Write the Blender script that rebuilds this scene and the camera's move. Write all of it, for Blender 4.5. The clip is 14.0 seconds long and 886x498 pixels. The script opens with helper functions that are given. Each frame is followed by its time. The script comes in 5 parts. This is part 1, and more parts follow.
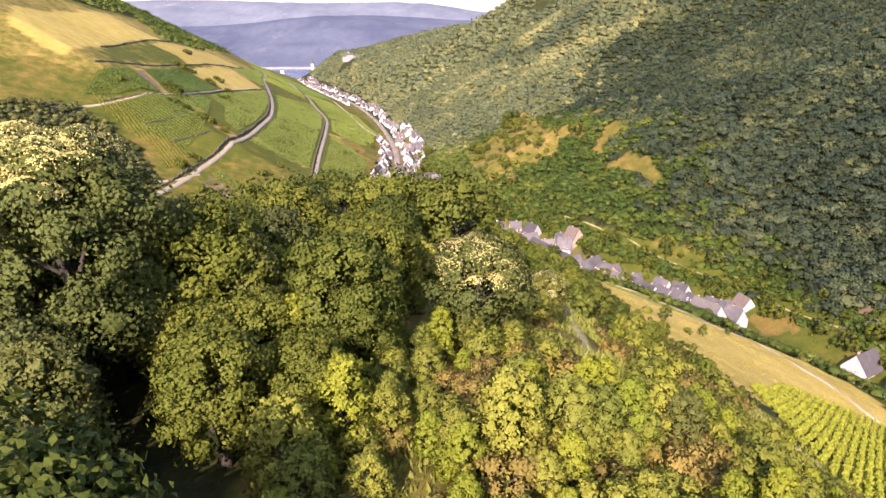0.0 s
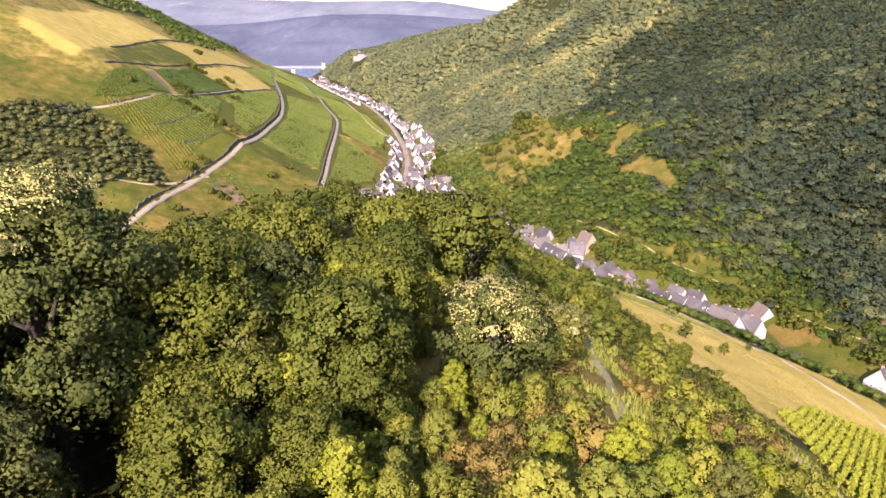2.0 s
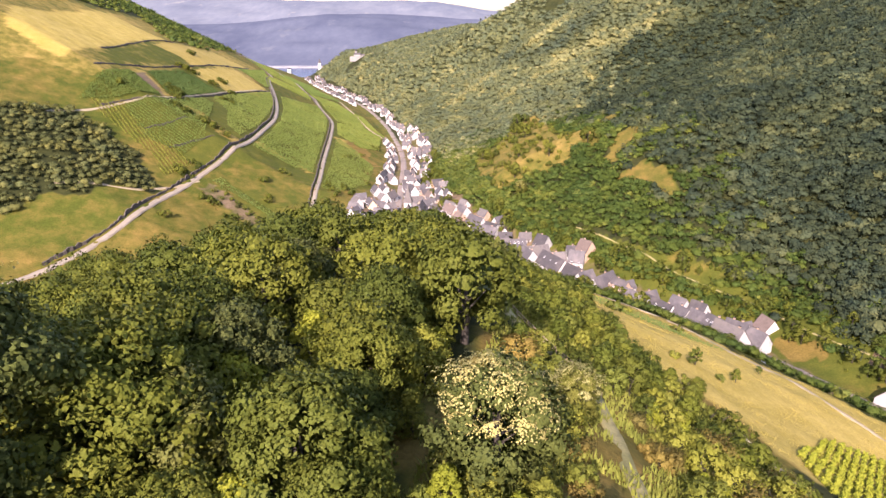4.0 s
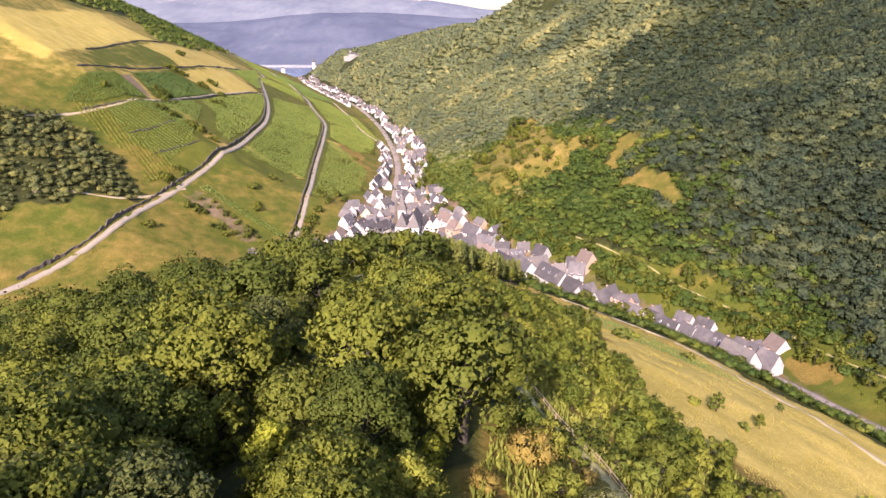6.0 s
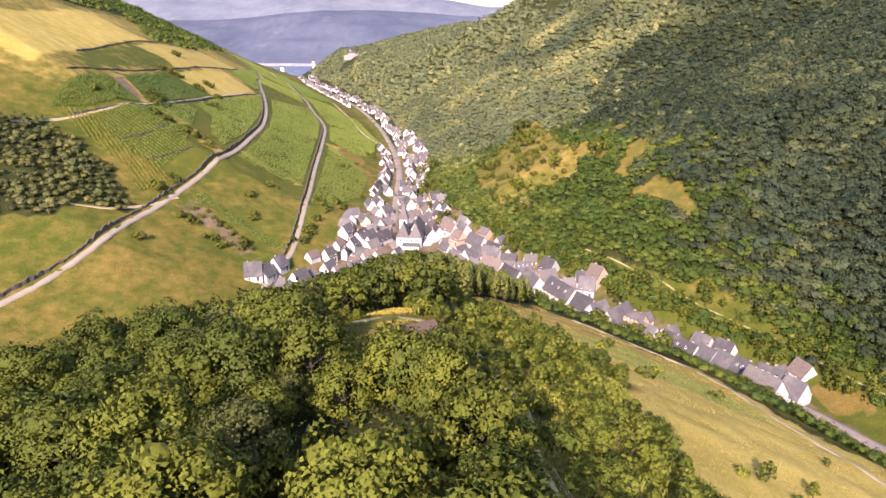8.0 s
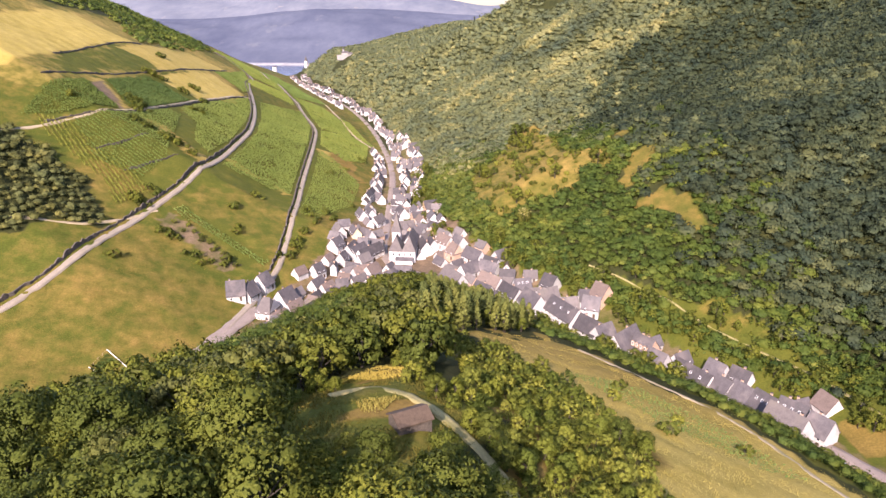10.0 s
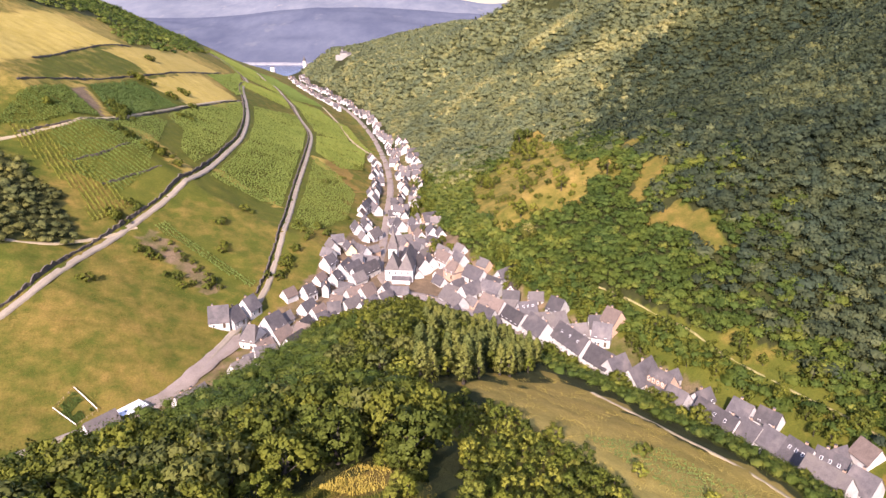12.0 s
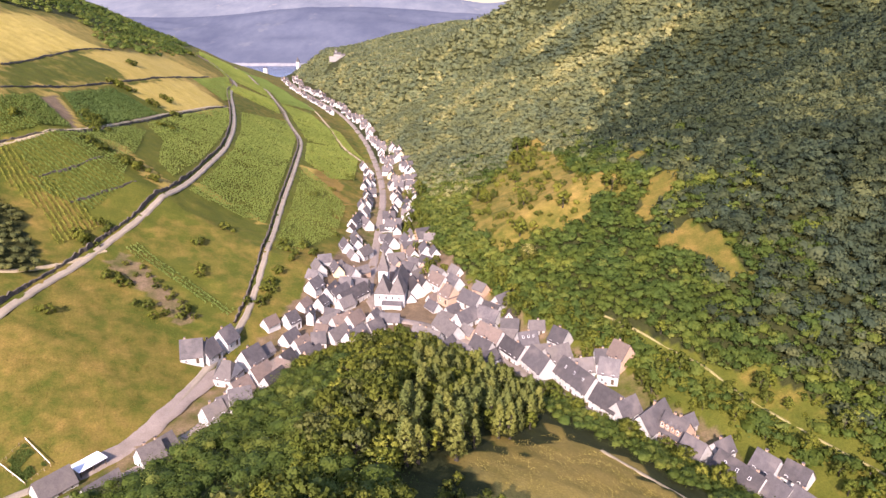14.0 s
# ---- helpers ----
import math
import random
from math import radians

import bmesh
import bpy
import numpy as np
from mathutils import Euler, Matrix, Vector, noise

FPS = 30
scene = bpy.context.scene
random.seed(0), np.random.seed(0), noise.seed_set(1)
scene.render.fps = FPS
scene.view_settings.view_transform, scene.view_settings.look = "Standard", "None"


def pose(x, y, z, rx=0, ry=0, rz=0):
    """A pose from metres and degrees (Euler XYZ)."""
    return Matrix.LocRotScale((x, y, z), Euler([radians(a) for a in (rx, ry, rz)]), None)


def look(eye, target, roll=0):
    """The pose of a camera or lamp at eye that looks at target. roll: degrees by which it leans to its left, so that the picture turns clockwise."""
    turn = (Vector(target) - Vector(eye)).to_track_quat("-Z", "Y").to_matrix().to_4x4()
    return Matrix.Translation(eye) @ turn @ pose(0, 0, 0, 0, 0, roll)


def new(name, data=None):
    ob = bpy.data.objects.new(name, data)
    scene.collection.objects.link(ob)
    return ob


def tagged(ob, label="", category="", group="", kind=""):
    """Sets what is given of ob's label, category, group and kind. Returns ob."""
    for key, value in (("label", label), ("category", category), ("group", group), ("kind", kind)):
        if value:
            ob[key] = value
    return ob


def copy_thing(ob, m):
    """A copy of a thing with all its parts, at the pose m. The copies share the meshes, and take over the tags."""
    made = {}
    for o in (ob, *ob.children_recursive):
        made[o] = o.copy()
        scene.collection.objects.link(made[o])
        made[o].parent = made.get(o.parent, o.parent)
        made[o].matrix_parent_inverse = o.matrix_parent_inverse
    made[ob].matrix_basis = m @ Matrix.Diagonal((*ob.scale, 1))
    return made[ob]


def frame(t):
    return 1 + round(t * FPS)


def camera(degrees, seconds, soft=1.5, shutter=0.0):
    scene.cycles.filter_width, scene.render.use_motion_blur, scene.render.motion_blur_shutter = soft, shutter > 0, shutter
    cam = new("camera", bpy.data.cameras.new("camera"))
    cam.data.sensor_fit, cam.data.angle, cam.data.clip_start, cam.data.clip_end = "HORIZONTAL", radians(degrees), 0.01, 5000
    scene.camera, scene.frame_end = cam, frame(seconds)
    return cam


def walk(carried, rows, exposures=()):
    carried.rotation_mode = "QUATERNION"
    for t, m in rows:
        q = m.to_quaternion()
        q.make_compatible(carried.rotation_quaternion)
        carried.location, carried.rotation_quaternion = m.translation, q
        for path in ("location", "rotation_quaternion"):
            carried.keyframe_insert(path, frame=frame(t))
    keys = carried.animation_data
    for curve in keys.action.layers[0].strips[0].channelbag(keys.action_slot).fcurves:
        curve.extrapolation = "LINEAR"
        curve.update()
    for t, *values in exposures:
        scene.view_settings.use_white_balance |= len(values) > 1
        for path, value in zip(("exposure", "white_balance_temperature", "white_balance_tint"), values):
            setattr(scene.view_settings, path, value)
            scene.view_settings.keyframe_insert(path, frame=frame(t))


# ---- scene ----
cam = camera(66.0, 14.0)
PATH = [
    (0, (0.00, 0.00, 112.00), (0.00, 188.98, 46.53), -0.257),
    (0.5, (-0.08, 1.27, 112.28), (-1.97, 190.16, 46.60), -0.274),
    (1, (-0.16, 2.61, 112.66), (-3.00, 191.48, 46.94), -0.303),
    (1.5, (-0.21, 4.25, 113.00), (-3.17, 193.07, 47.12), -0.311),
    (2, (-0.25, 5.99, 113.31), (-3.22, 194.81, 47.46), -0.249),
    (2.5, (-0.24, 7.93, 113.72), (-3.13, 196.73, 47.77), -0.208),
    (3, (-0.18, 10.08, 114.02), (-3.05, 198.88, 48.08), -0.148),
    (5.5, (0.34, 26.33, 115.50), (-0.40, 215.05, 49.27), 0.066),
    (6, (0.07, 30.26, 116.15), (-0.67, 218.92, 49.76), 0.091),
    (6.5, (-0.33, 34.32, 116.92), (-0.97, 222.93, 50.39), 0.088),
    (7, (-0.89, 38.51, 117.52), (-1.70, 227.02, 50.73), 0.085),
    (7.5, (-1.44, 42.88, 118.02), (-2.31, 231.32, 51.03), 0.105),
    (8, (-1.80, 47.38, 118.40), (-2.58, 235.78, 51.28), 0.163),
    (10.5, (-1.76, 74.61, 120.53), (-1.00, 262.80, 52.81), 0.161),
    (11, (-1.49, 80.61, 121.00), (-1.09, 268.76, 53.18), 0.133),
    (11.5, (-1.21, 86.93, 121.57), (-0.99, 275.01, 53.55), 0.109),
    (12, (-0.85, 93.53, 122.17), (-0.57, 281.55, 54.00), 0.112),
    (12.5, (-0.45, 100.03, 122.79), (-0.08, 287.98, 54.43), 0.154),
    (13, (-0.09, 106.46, 123.45), (0.46, 294.36, 54.96), 0.153),
    (13.5, (0.29, 112.90, 124.24), (1.06, 300.77, 55.66), 0.171),
    (14, (0.73, 119.30, 124.94), (1.89, 307.18, 56.40), 0.156),
]
walk(cam, [(t, look(eye, target, roll)) for t, eye, target, roll in PATH], [(0, 1.36, 6500, 34), (7, 1.31, 6500, 34), (14, 1.25, 6500, 35)])

# ---- daylight: a low afternoon sun from behind the flight, hazy blue sky ----
SUN_ELEVATION, SUN_AZIMUTH = 33.0, 195.0   # azimuth the light comes from, clockwise from +y
world = bpy.data.worlds.new("sky")
scene.world = world
world.use_nodes = True
wn = world.node_tree.nodes
sky = wn.new("ShaderNodeTexSky")
sky.sky_type = "NISHITA"
sky.sun_disc = False
sky.sun_elevation, sky.sun_rotation = radians(SUN_ELEVATION), radians(SUN_AZIMUTH)
sky.air_density, sky.dust_density = 1.2, 1.2
wn["Background"].inputs["Strength"].default_value = 0.15
world.node_tree.links.new(sky.outputs[0], wn["Background"].inputs["Color"])
sun_data = bpy.data.lights.new("sun", "SUN")
sun_data.energy, sun_data.angle, sun_data.color = 4.8, radians(0.53), (1.0, 0.90, 0.74)
sun = new("sun", sun_data)
az, el = radians(SUN_AZIMUTH), radians(SUN_ELEVATION)
sun_dir = Vector((math.sin(az) * math.cos(el), math.cos(az) * math.cos(el), math.sin(el)))
sun.matrix_world = look(sun_dir * 500, (0, 0, 0))


# ---- materials ----
def nodes_of(name):
    m = bpy.data.materials.new(name)
    m.use_nodes = True
    nt = m.node_tree
    return m, nt, nt.nodes["Principled BSDF"]


def add(nt, kind, **inputs):
    n = nt.nodes.new(kind)
    for key, value in inputs.items():
        n.inputs[key.replace("_", " ")].default_value = value
    return n


def ramp(nt, fac, stops):
    r = nt.nodes.new("ShaderNodeValToRGB")
    while len(r.color_ramp.elements) < len(stops):
        r.color_ramp.elements.new(0.5)
    for e, (p, c) in zip(r.color_ramp.elements, stops):
        e.position, e.color = p, (*c, 1)
    nt.links.new(fac, r.inputs["Fac"])
    return r.outputs["Color"]


def mix(nt, fac, a, b, blend="MIX"):
    n = nt.nodes.new("ShaderNodeMix")
    n.data_type, n.blend_type = "RGBA", blend
    for sock, v in ((n.inputs[0], fac), (n.inputs[6], a), (n.inputs[7], b)):
        if isinstance(v, (int, float)):
            sock.default_value = v
        elif isinstance(v, tuple):
            sock.default_value = (*v, 1)
        else:
            nt.links.new(v, sock)
    return n.outputs[2]


def noise_at(nt, scale, detail=4.0, rough=0.6):
    g = nt.nodes.new("ShaderNodeNewGeometry")
    n = add(nt, "ShaderNodeTexNoise", Scale=scale, Detail=detail, Roughness=rough)
    nt.links.new(g.outputs["Position"], n.inputs["Vector"])
    return n.outputs["Fac"]


def bump(nt, bsdf, height, strength, distance):
    b = add(nt, "ShaderNodeBump", Strength=strength, Distance=distance)
    nt.links.new(height, b.inputs["Height"])
    nt.links.new(b.outputs["Normal"], bsdf.inputs["Normal"])


def surface(name, dark, light, scale, rough=0.85, fine=0.0, relief=0.0, stain=None, per_object=0.0):
    """A matt surface of two tones at one scale, fine grain at another, and stains."""
    m, nt, b = nodes_of(name)
    col = ramp(nt, noise_at(nt, scale), [(0.3, dark), (0.7, light)])
    if fine:
        col = mix(nt, 0.35, col, ramp(nt, noise_at(nt, fine, 3), [(0.3, tuple(c * 0.6 for c in dark)), (0.7, tuple(min(1, c * 1.25) for c in light))]))
    if stain:
        col = mix(nt, ramp(nt, noise_at(nt, scale * 0.23, 5), [(0.52, (0, 0, 0)), (0.68, (0.7, 0.7, 0.7))]), col, stain)
    if per_object:
        o = nt.nodes.new("ShaderNodeObjectInfo")
        v = ramp(nt, o.outputs["Random"], [(0, (1 - per_object,) * 3), (1, (1 + per_object * 0.3,) * 3)])
        col = mix(nt, 1.0, col, v, "MULTIPLY")
    nt.links.new(col, b.inputs["Base Color"])
    b.inputs["Roughness"].default_value = rough
    b.inputs["Specular IOR Level"].default_value = 0.25
    if relief:
        bump(nt, b, noise_at(nt, fine or scale * 4, 4), 0.6, relief)
    return m


def foliage(name, dark, mid, light, patch=0.12, grain=4.5, per_tree=False):
    """Leaves: tone by tree or clump, by leaf, with a little light through them."""
    m, nt, b = nodes_of(name)
    g = nt.nodes.new("ShaderNodeNewGeometry")
    o = nt.nodes.new("ShaderNodeObjectInfo")
    own = g.outputs["Random Per Island"]
    if per_tree:
        at = nt.nodes.new("ShaderNodeAttribute")
        at.attribute_name = "tone"
        own = at.outputs["Fac"]
    fac = mix(nt, 0.8 if per_tree else 0.2, noise_at(nt, patch, 2), own)
    fac = mix(nt, 0.0 if per_tree else 0.3, fac, o.outputs["Random"])
    fac = mix(nt, 0.24 if per_tree else 0.3, fac, noise_at(nt, grain, 3, 0.75))
    col = ramp(nt, fac, [(0.25, dark), (0.5, mid), (0.75, light)])
    if per_tree:
        cool = ramp(nt, noise_at(nt, 0.07, 3, 0.7), [(0.4, (1.05, 1.0, 0.9)), (0.62, (0.90, 0.98, 1.15))])
        col = mix(nt, 1.0, col, cool, "MULTIPLY")
    else:
        own_hue = ramp(nt, o.outputs["Random"], [(0.0, (0.90, 0.98, 1.12)), (0.5, (1.0, 1.0, 1.0)), (1.0, (1.03, 1.04, 0.90))])
        col = mix(nt, 1.0, col, own_hue, "MULTIPLY")
    nt.links.new(col, b.inputs["Base Color"])
    bump(nt, b, noise_at(nt, grain * 0.8, 3), 0.5, 0.5 / grain)
    b.inputs["Roughness"].default_value = 0.65
    b.inputs["Specular IOR Level"].default_value = 0.1
    t = nt.nodes.new("ShaderNodeBsdfTranslucent")
    nt.links.new(col, t.inputs["Color"])
    ms = nt.nodes.new("ShaderNodeMixShader")
    ms.inputs[0].default_value = 0.22
    nt.links.new(b.outputs[0], ms.inputs[1])
    nt.links.new(t.outputs[0], ms.inputs[2])
    nt.links.new(ms.outputs[0], nt.nodes["Material Output"].inputs["Surface"])
    return m


def ground_material():
    """Meadow, dry grass, woodland floor and bare earth, mixed by what grows there."""
    m, nt, b = nodes_of("ground")
    at = nt.nodes.new("ShaderNodeAttribute")
    at.attribute_name = "cover"
    sep = nt.nodes.new("ShaderNodeSeparateColor")
    nt.links.new(at.outputs["Color"], sep.inputs[0])
    n1, n2, n3 = noise_at(nt, 0.022, 6), noise_at(nt, 0.16, 6), noise_at(nt, 1.6, 5)
    green = mix(nt, 0.5, ramp(nt, n1, [(0.35, (0.066, 0.084, 0.012)), (0.65, (0.118, 0.122, 0.018))]),
                ramp(nt, n2, [(0.3, (0.048, 0.072, 0.010)), (0.7, (0.140, 0.136, 0.022))]))
    dry = mix(nt, 0.5, ramp(nt, n1, [(0.35, (0.145, 0.108, 0.024)), (0.65, (0.265, 0.165, 0.044))]),
              ramp(nt, n2, [(0.3, (0.12, 0.100, 0.021)), (0.7, (0.29, 0.195, 0.054))]))
    hay = mix(nt, 0.5, ramp(nt, n1, [(0.35, (0.38, 0.290, 0.060)), (0.65, (0.52, 0.395, 0.105))]),
              ramp(nt, n2, [(0.3, (0.33, 0.265, 0.052)), (0.7, (0.55, 0.42, 0.125))]))
    dry = mix(nt, at.outputs["Alpha"], dry, hay)
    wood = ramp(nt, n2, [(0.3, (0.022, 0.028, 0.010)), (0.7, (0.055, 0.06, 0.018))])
    earth = ramp(nt, n2, [(0.3, (0.12, 0.088, 0.055)), (0.7, (0.23, 0.165, 0.10))])
    jit = mix(nt, 0.5, n1, n2)

    def share(sock):
        a = nt.nodes.new("ShaderNodeMath")
        a.operation = "ADD"
        nt.links.new(sock, a.inputs[0])
        s = nt.nodes.new("ShaderNodeMath")
        s.operation = "MULTIPLY_ADD"
        nt.links.new(jit, s.inputs[0])
        s.inputs[1].default_value, s.inputs[2].default_value = 1.5, -0.75
        nt.links.new(s.outputs[0], a.inputs[1])
        return ramp(nt, a.outputs[0], [(0.3, (0, 0, 0)), (0.7, (1, 1, 1))])

    col = mix(nt, share(sep.outputs[0]), green, dry)
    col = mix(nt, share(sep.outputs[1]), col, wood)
    col = mix(nt, share(sep.outputs[2]), col, earth)
    col = mix(nt, 0.5, col, ramp(nt, n3, [(0.3, (0.25, 0.25, 0.25)), (0.7, (1.0, 1.0, 1.0))]), "MULTIPLY")
    nt.links.new(col, b.inputs["Base Color"])
    b.inputs["Roughness"].default_value = 0.95
    b.inputs["Specular IOR Level"].default_value = 0.1
    bump(nt, b, mix(nt, 0.5, n2, n3), 0.8, 0.5)
    return m


M_GROUND = ground_material()
M_OAK = foliage("oak_leaves", (0.052, 0.066, 0.010), (0.096, 0.113, 0.017), (0.165, 0.170, 0.028))
M_LIME = foliage("light_leaves", (0.125, 0.155, 0.014), (0.195, 0.220, 0.022), (0.285, 0.285, 0.036))
M_OLIVE = foliage("olive_leaves", (0.118, 0.138, 0.020), (0.188, 0.200, 0.031), (0.28, 0.272, 0.050))
M_THICKET = foliage("thicket_leaves", (0.070, 0.092, 0.012), (0.120, 0.142, 0.020), (0.190, 0.200, 0.032))
M_GREY = foliage("grey_leaves", (0.062, 0.074, 0.020), (0.105, 0.116, 0.030), (0.165, 0.168, 0.046))
M_BLOOM = foliage("chestnut_leaves", (0.06, 0.075, 0.018), (0.11, 0.12, 0.025), (0.17, 0.165, 0.035))
M_BLOSSOM = foliage("blossom", (0.34, 0.30, 0.10), (0.47, 0.42, 0.15), (0.60, 0.53, 0.21), grain=9)
M_RUST = foliage("bramble", (0.12, 0.105, 0.026), (0.21, 0.165, 0.042), (0.31, 0.22, 0.066))
M_PINE = foliage("pine_needles", (0.084, 0.104, 0.026), (0.150, 0.168, 0.042), (0.24, 0.24, 0.068))
M_WOODS = foliage("woods", (0.030, 0.052, 0.010), (0.066, 0.098, 0.017), (0.152, 0.172, 0.032), patch=0.045, grain=1.9, per_tree=True)
# woods farther off: haze painted in as paler, greyer leaf colours
M_HAZEDWOODS = foliage("hazed_hill_woods", (0.078, 0.098, 0.052), (0.132, 0.150, 0.066), (0.30, 0.285, 0.110), patch=0.022, grain=1.0, per_tree=True)
# dark oaks, with cloud shade and some haze put into the leaf colours
M_SHADEDWOOD = foliage("shaded_dark_woods", (0.024, 0.036, 0.020), (0.046, 0.063, 0.031), (0.122, 0.136, 0.054), patch=0.02, grain=1.7, per_tree=True)
M_SCRUBWOOD = foliage("scrub_woods", (0.050, 0.058, 0.020), (0.092, 0.102, 0.032), (0.165, 0.165, 0.050), patch=0.05, grain=2.2, per_tree=True)
M_RUBBLE = surface("castle_stone", (0.20, 0.195, 0.19), (0.29, 0.28, 0.265), 0.3, fine=2.0, stain=(0.18, 0.16, 0.14))
M_VINE = foliage("vine_leaves", (0.098, 0.140, 0.030), (0.155, 0.198, 0.042), (0.235, 0.252, 0.060), patch=0.03)
M_VINEDARK = foliage("dark_vine_leaves", (0.048, 0.086, 0.022), (0.080, 0.122, 0.030), (0.13, 0.165, 0.040), patch=0.03)
M_BARK = surface("bark", (0.025, 0.021, 0.016), (0.065, 0.055, 0.045), 3.0, fine=20, relief=0.03)
M_ROAD = surface("road", (0.19, 0.155, 0.13), (0.27, 0.225, 0.19), 0.25, fine=3.0, relief=0.02, stain=(0.15, 0.125, 0.095))
M_LANE = surface("gravel_lane", (0.21, 0.18, 0.135), (0.29, 0.25, 0.19), 0.25, fine=3.0, relief=0.02, stain=(0.20, 0.17, 0.12))
M_TRACK = surface("track", (0.26, 0.21, 0.13), (0.40, 0.33, 0.21), 0.4, fine=3.0, relief=0.05, stain=(0.16, 0.15, 0.06))
M_DRYSTONE = surface("dry_stone", (0.035, 0.030, 0.026), (0.13, 0.11, 0.09), 1.2, fine=4.0, relief=0.15)
M_WALL = surface("plaster", (0.44, 0.43, 0.415), (0.57, 0.56, 0.545), 0.5, fine=5.0, stain=(0.36, 0.33, 0.29), per_object=0.25)
M_WHITEWASH = surface("whitewash", (0.50, 0.49, 0.48), (0.62, 0.61, 0.60), 0.5, fine=5.0, stain=(0.5, 0.48, 0.45), per_object=0.2)
M_CREAM = surface("cream_plaster", (0.52, 0.42, 0.27), (0.66, 0.55, 0.36), 0.5, fine=5.0, stain=(0.42, 0.34, 0.22))
M_BRICK = surface("pink_plaster", (0.40, 0.27, 0.19), (0.52, 0.37, 0.27), 0.6, fine=5.0, stain=(0.32, 0.22, 0.16))
M_SLATE = surface("slate", (0.062, 0.057, 0.060), (0.120, 0.110, 0.112), 0.6, rough=0.6, fine=4.0, relief=0.03, stain=(0.17, 0.148, 0.14), per_object=0.45)
M_TILE = surface("clay_tile", (0.125, 0.095, 0.080), (0.20, 0.155, 0.132), 0.7, fine=4.0, relief=0.03, stain=(0.13, 0.11, 0.10), per_object=0.3)
M_TIMBER = surface("dark_timber", (0.05, 0.035, 0.025), (0.11, 0.08, 0.055), 2.0, fine=15)
M_PAINT = surface("white_paint", (0.70, 0.70, 0.68), (0.82, 0.82, 0.80), 1.0, rough=0.5)
M_GLASS, _nt, _b = nodes_of("window_glass")
_b.inputs["Base Color"].default_value = (0.03, 0.035, 0.045, 1)
_b.inputs["Roughness"].default_value = 0.08
_b.inputs["Specular IOR Level"].default_value = 0.6


def distant(name, dark, light, scale, pale):
    """Far woods on a slope seen end on, haze put into the colour: soft blotches with paler clearings."""
    m, nt, b = nodes_of(name)
    g = nt.nodes.new("ShaderNodeNewGeometry")
    mp = nt.nodes.new("ShaderNodeMapping")
    mp.inputs["Scale"].default_value = (1.0, 0.35, 1.8)
    nt.links.new(g.outputs["Position"], mp.inputs["Vector"])

    def blot(k, detail):
        n = add(nt, "ShaderNodeTexNoise", Scale=k, Detail=detail, Roughness=0.62)
        nt.links.new(mp.outputs[0], n.inputs["Vector"])
        return n.outputs["Fac"]

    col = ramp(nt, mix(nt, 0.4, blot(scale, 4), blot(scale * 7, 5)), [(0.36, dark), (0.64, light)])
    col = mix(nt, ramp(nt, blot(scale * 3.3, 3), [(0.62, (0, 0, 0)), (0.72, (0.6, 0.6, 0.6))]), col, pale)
    nt.links.new(col, b.inputs["Base Color"])
    b.inputs["Roughness"].default_value = 1.0
    b.inputs["Specular IOR Level"].default_value = 0.0
    return m


# blue haze as base colour: darker on the nearer hill, paler on the farther
M_FAR_HAZED = distant("far_woods", (0.068, 0.080, 0.118), (0.098, 0.112, 0.148), 0.006, (0.125, 0.135, 0.155))
M_FARTHER_HAZED = distant("hazed_farthest_woods", (0.115, 0.132, 0.170), (0.175, 0.190, 0.215), 0.005, (0.27, 0.26, 0.24))
M_PATH = surface("trodden_path", (0.20, 0.18, 0.080), (0.32, 0.28, 0.115), 0.5, fine=4.0, relief=0.04, stain=(0.10, 0.11, 0.03))
M_WATER, _nt, _b = nodes_of("river_water")
_b.inputs["Base Color"].default_value = (0.07, 0.085, 0.13, 1)
_b.inputs["Roughness"].default_value = 0.25
bump(_nt, _b, noise_at(_nt, 0.2, 3), 0.3, 0.3)
# ---- the lie of the land: three valley lines that meet at the church ----
VALLEY_A = [(330, -300), (215, 0), (168, 110), (134, 200), (112, 262), (88, 302), (56, 340), (28, 380), (-6, 408), (-25, 430)]
VALLEY_B = [(-480, -300), (-300, 60), (-200, 195), (-128, 262), (-100, 288), (-84, 314), (-73, 352), (-55, 382), (-25, 430)]
VALLEY_C = [(-25, 430), (-33, 520), (-40, 620), (-54, 715), (-84, 860), (-132, 1030), (-218, 1250), (-296, 1480), (-420, 1750), (-900, 2300)]


def line_dist(x, y, line):
    """Distance from the points (x, y) to a polyline."""
    best = np.full(np.shape(x), 1e9)
    for (ax, ay), (bx, by) in zip(line, line[1:]):
        ux, uy = bx - ax, by - ay
        k = np.clip(((x - ax) * ux + (y - ay) * uy) / (ux * ux + uy * uy), 0, 1)
        best = np.minimum(best, np.hypot(x - ax - k * ux, y - ay - k * uy))
    return best


def line_x(y, line):
    return np.interp(y, [p[1] for p in line], [p[0] for p in line])


def smin(a, b, k):
    """Smooth minimum, rounded over k metres."""
    h = np.clip(0.5 + 0.5 * (b - a) / k, 0, 1)
    return b + (a - b) * h - k * h * (1 - h)


def wave(x, y, size, turn):
    """A soft irregular swell of about that size, -1 to 1."""
    c, s = math.cos(turn), math.sin(turn)
    u, v = (x * c + y * s) / size, (y * c - x * s) / size
    return (np.sin(6.283 * u + 1.7 * np.sin(3.1 * v)) + np.sin(6.283 * v * 1.13 + 1.3 * np.sin(4.2 * u) + 1.0)) / 2


FLOOR_Y, FLOOR_Z = (-300, 60, 150, 215, 290, 430, 720, 1030, 1500, 2300), (26, 10, 3, -5, -11.5, -12.5, -14, -16, -20, -22)


def land(x, y):
    """Height of the ground at (x, y); takes numbers or arrays."""
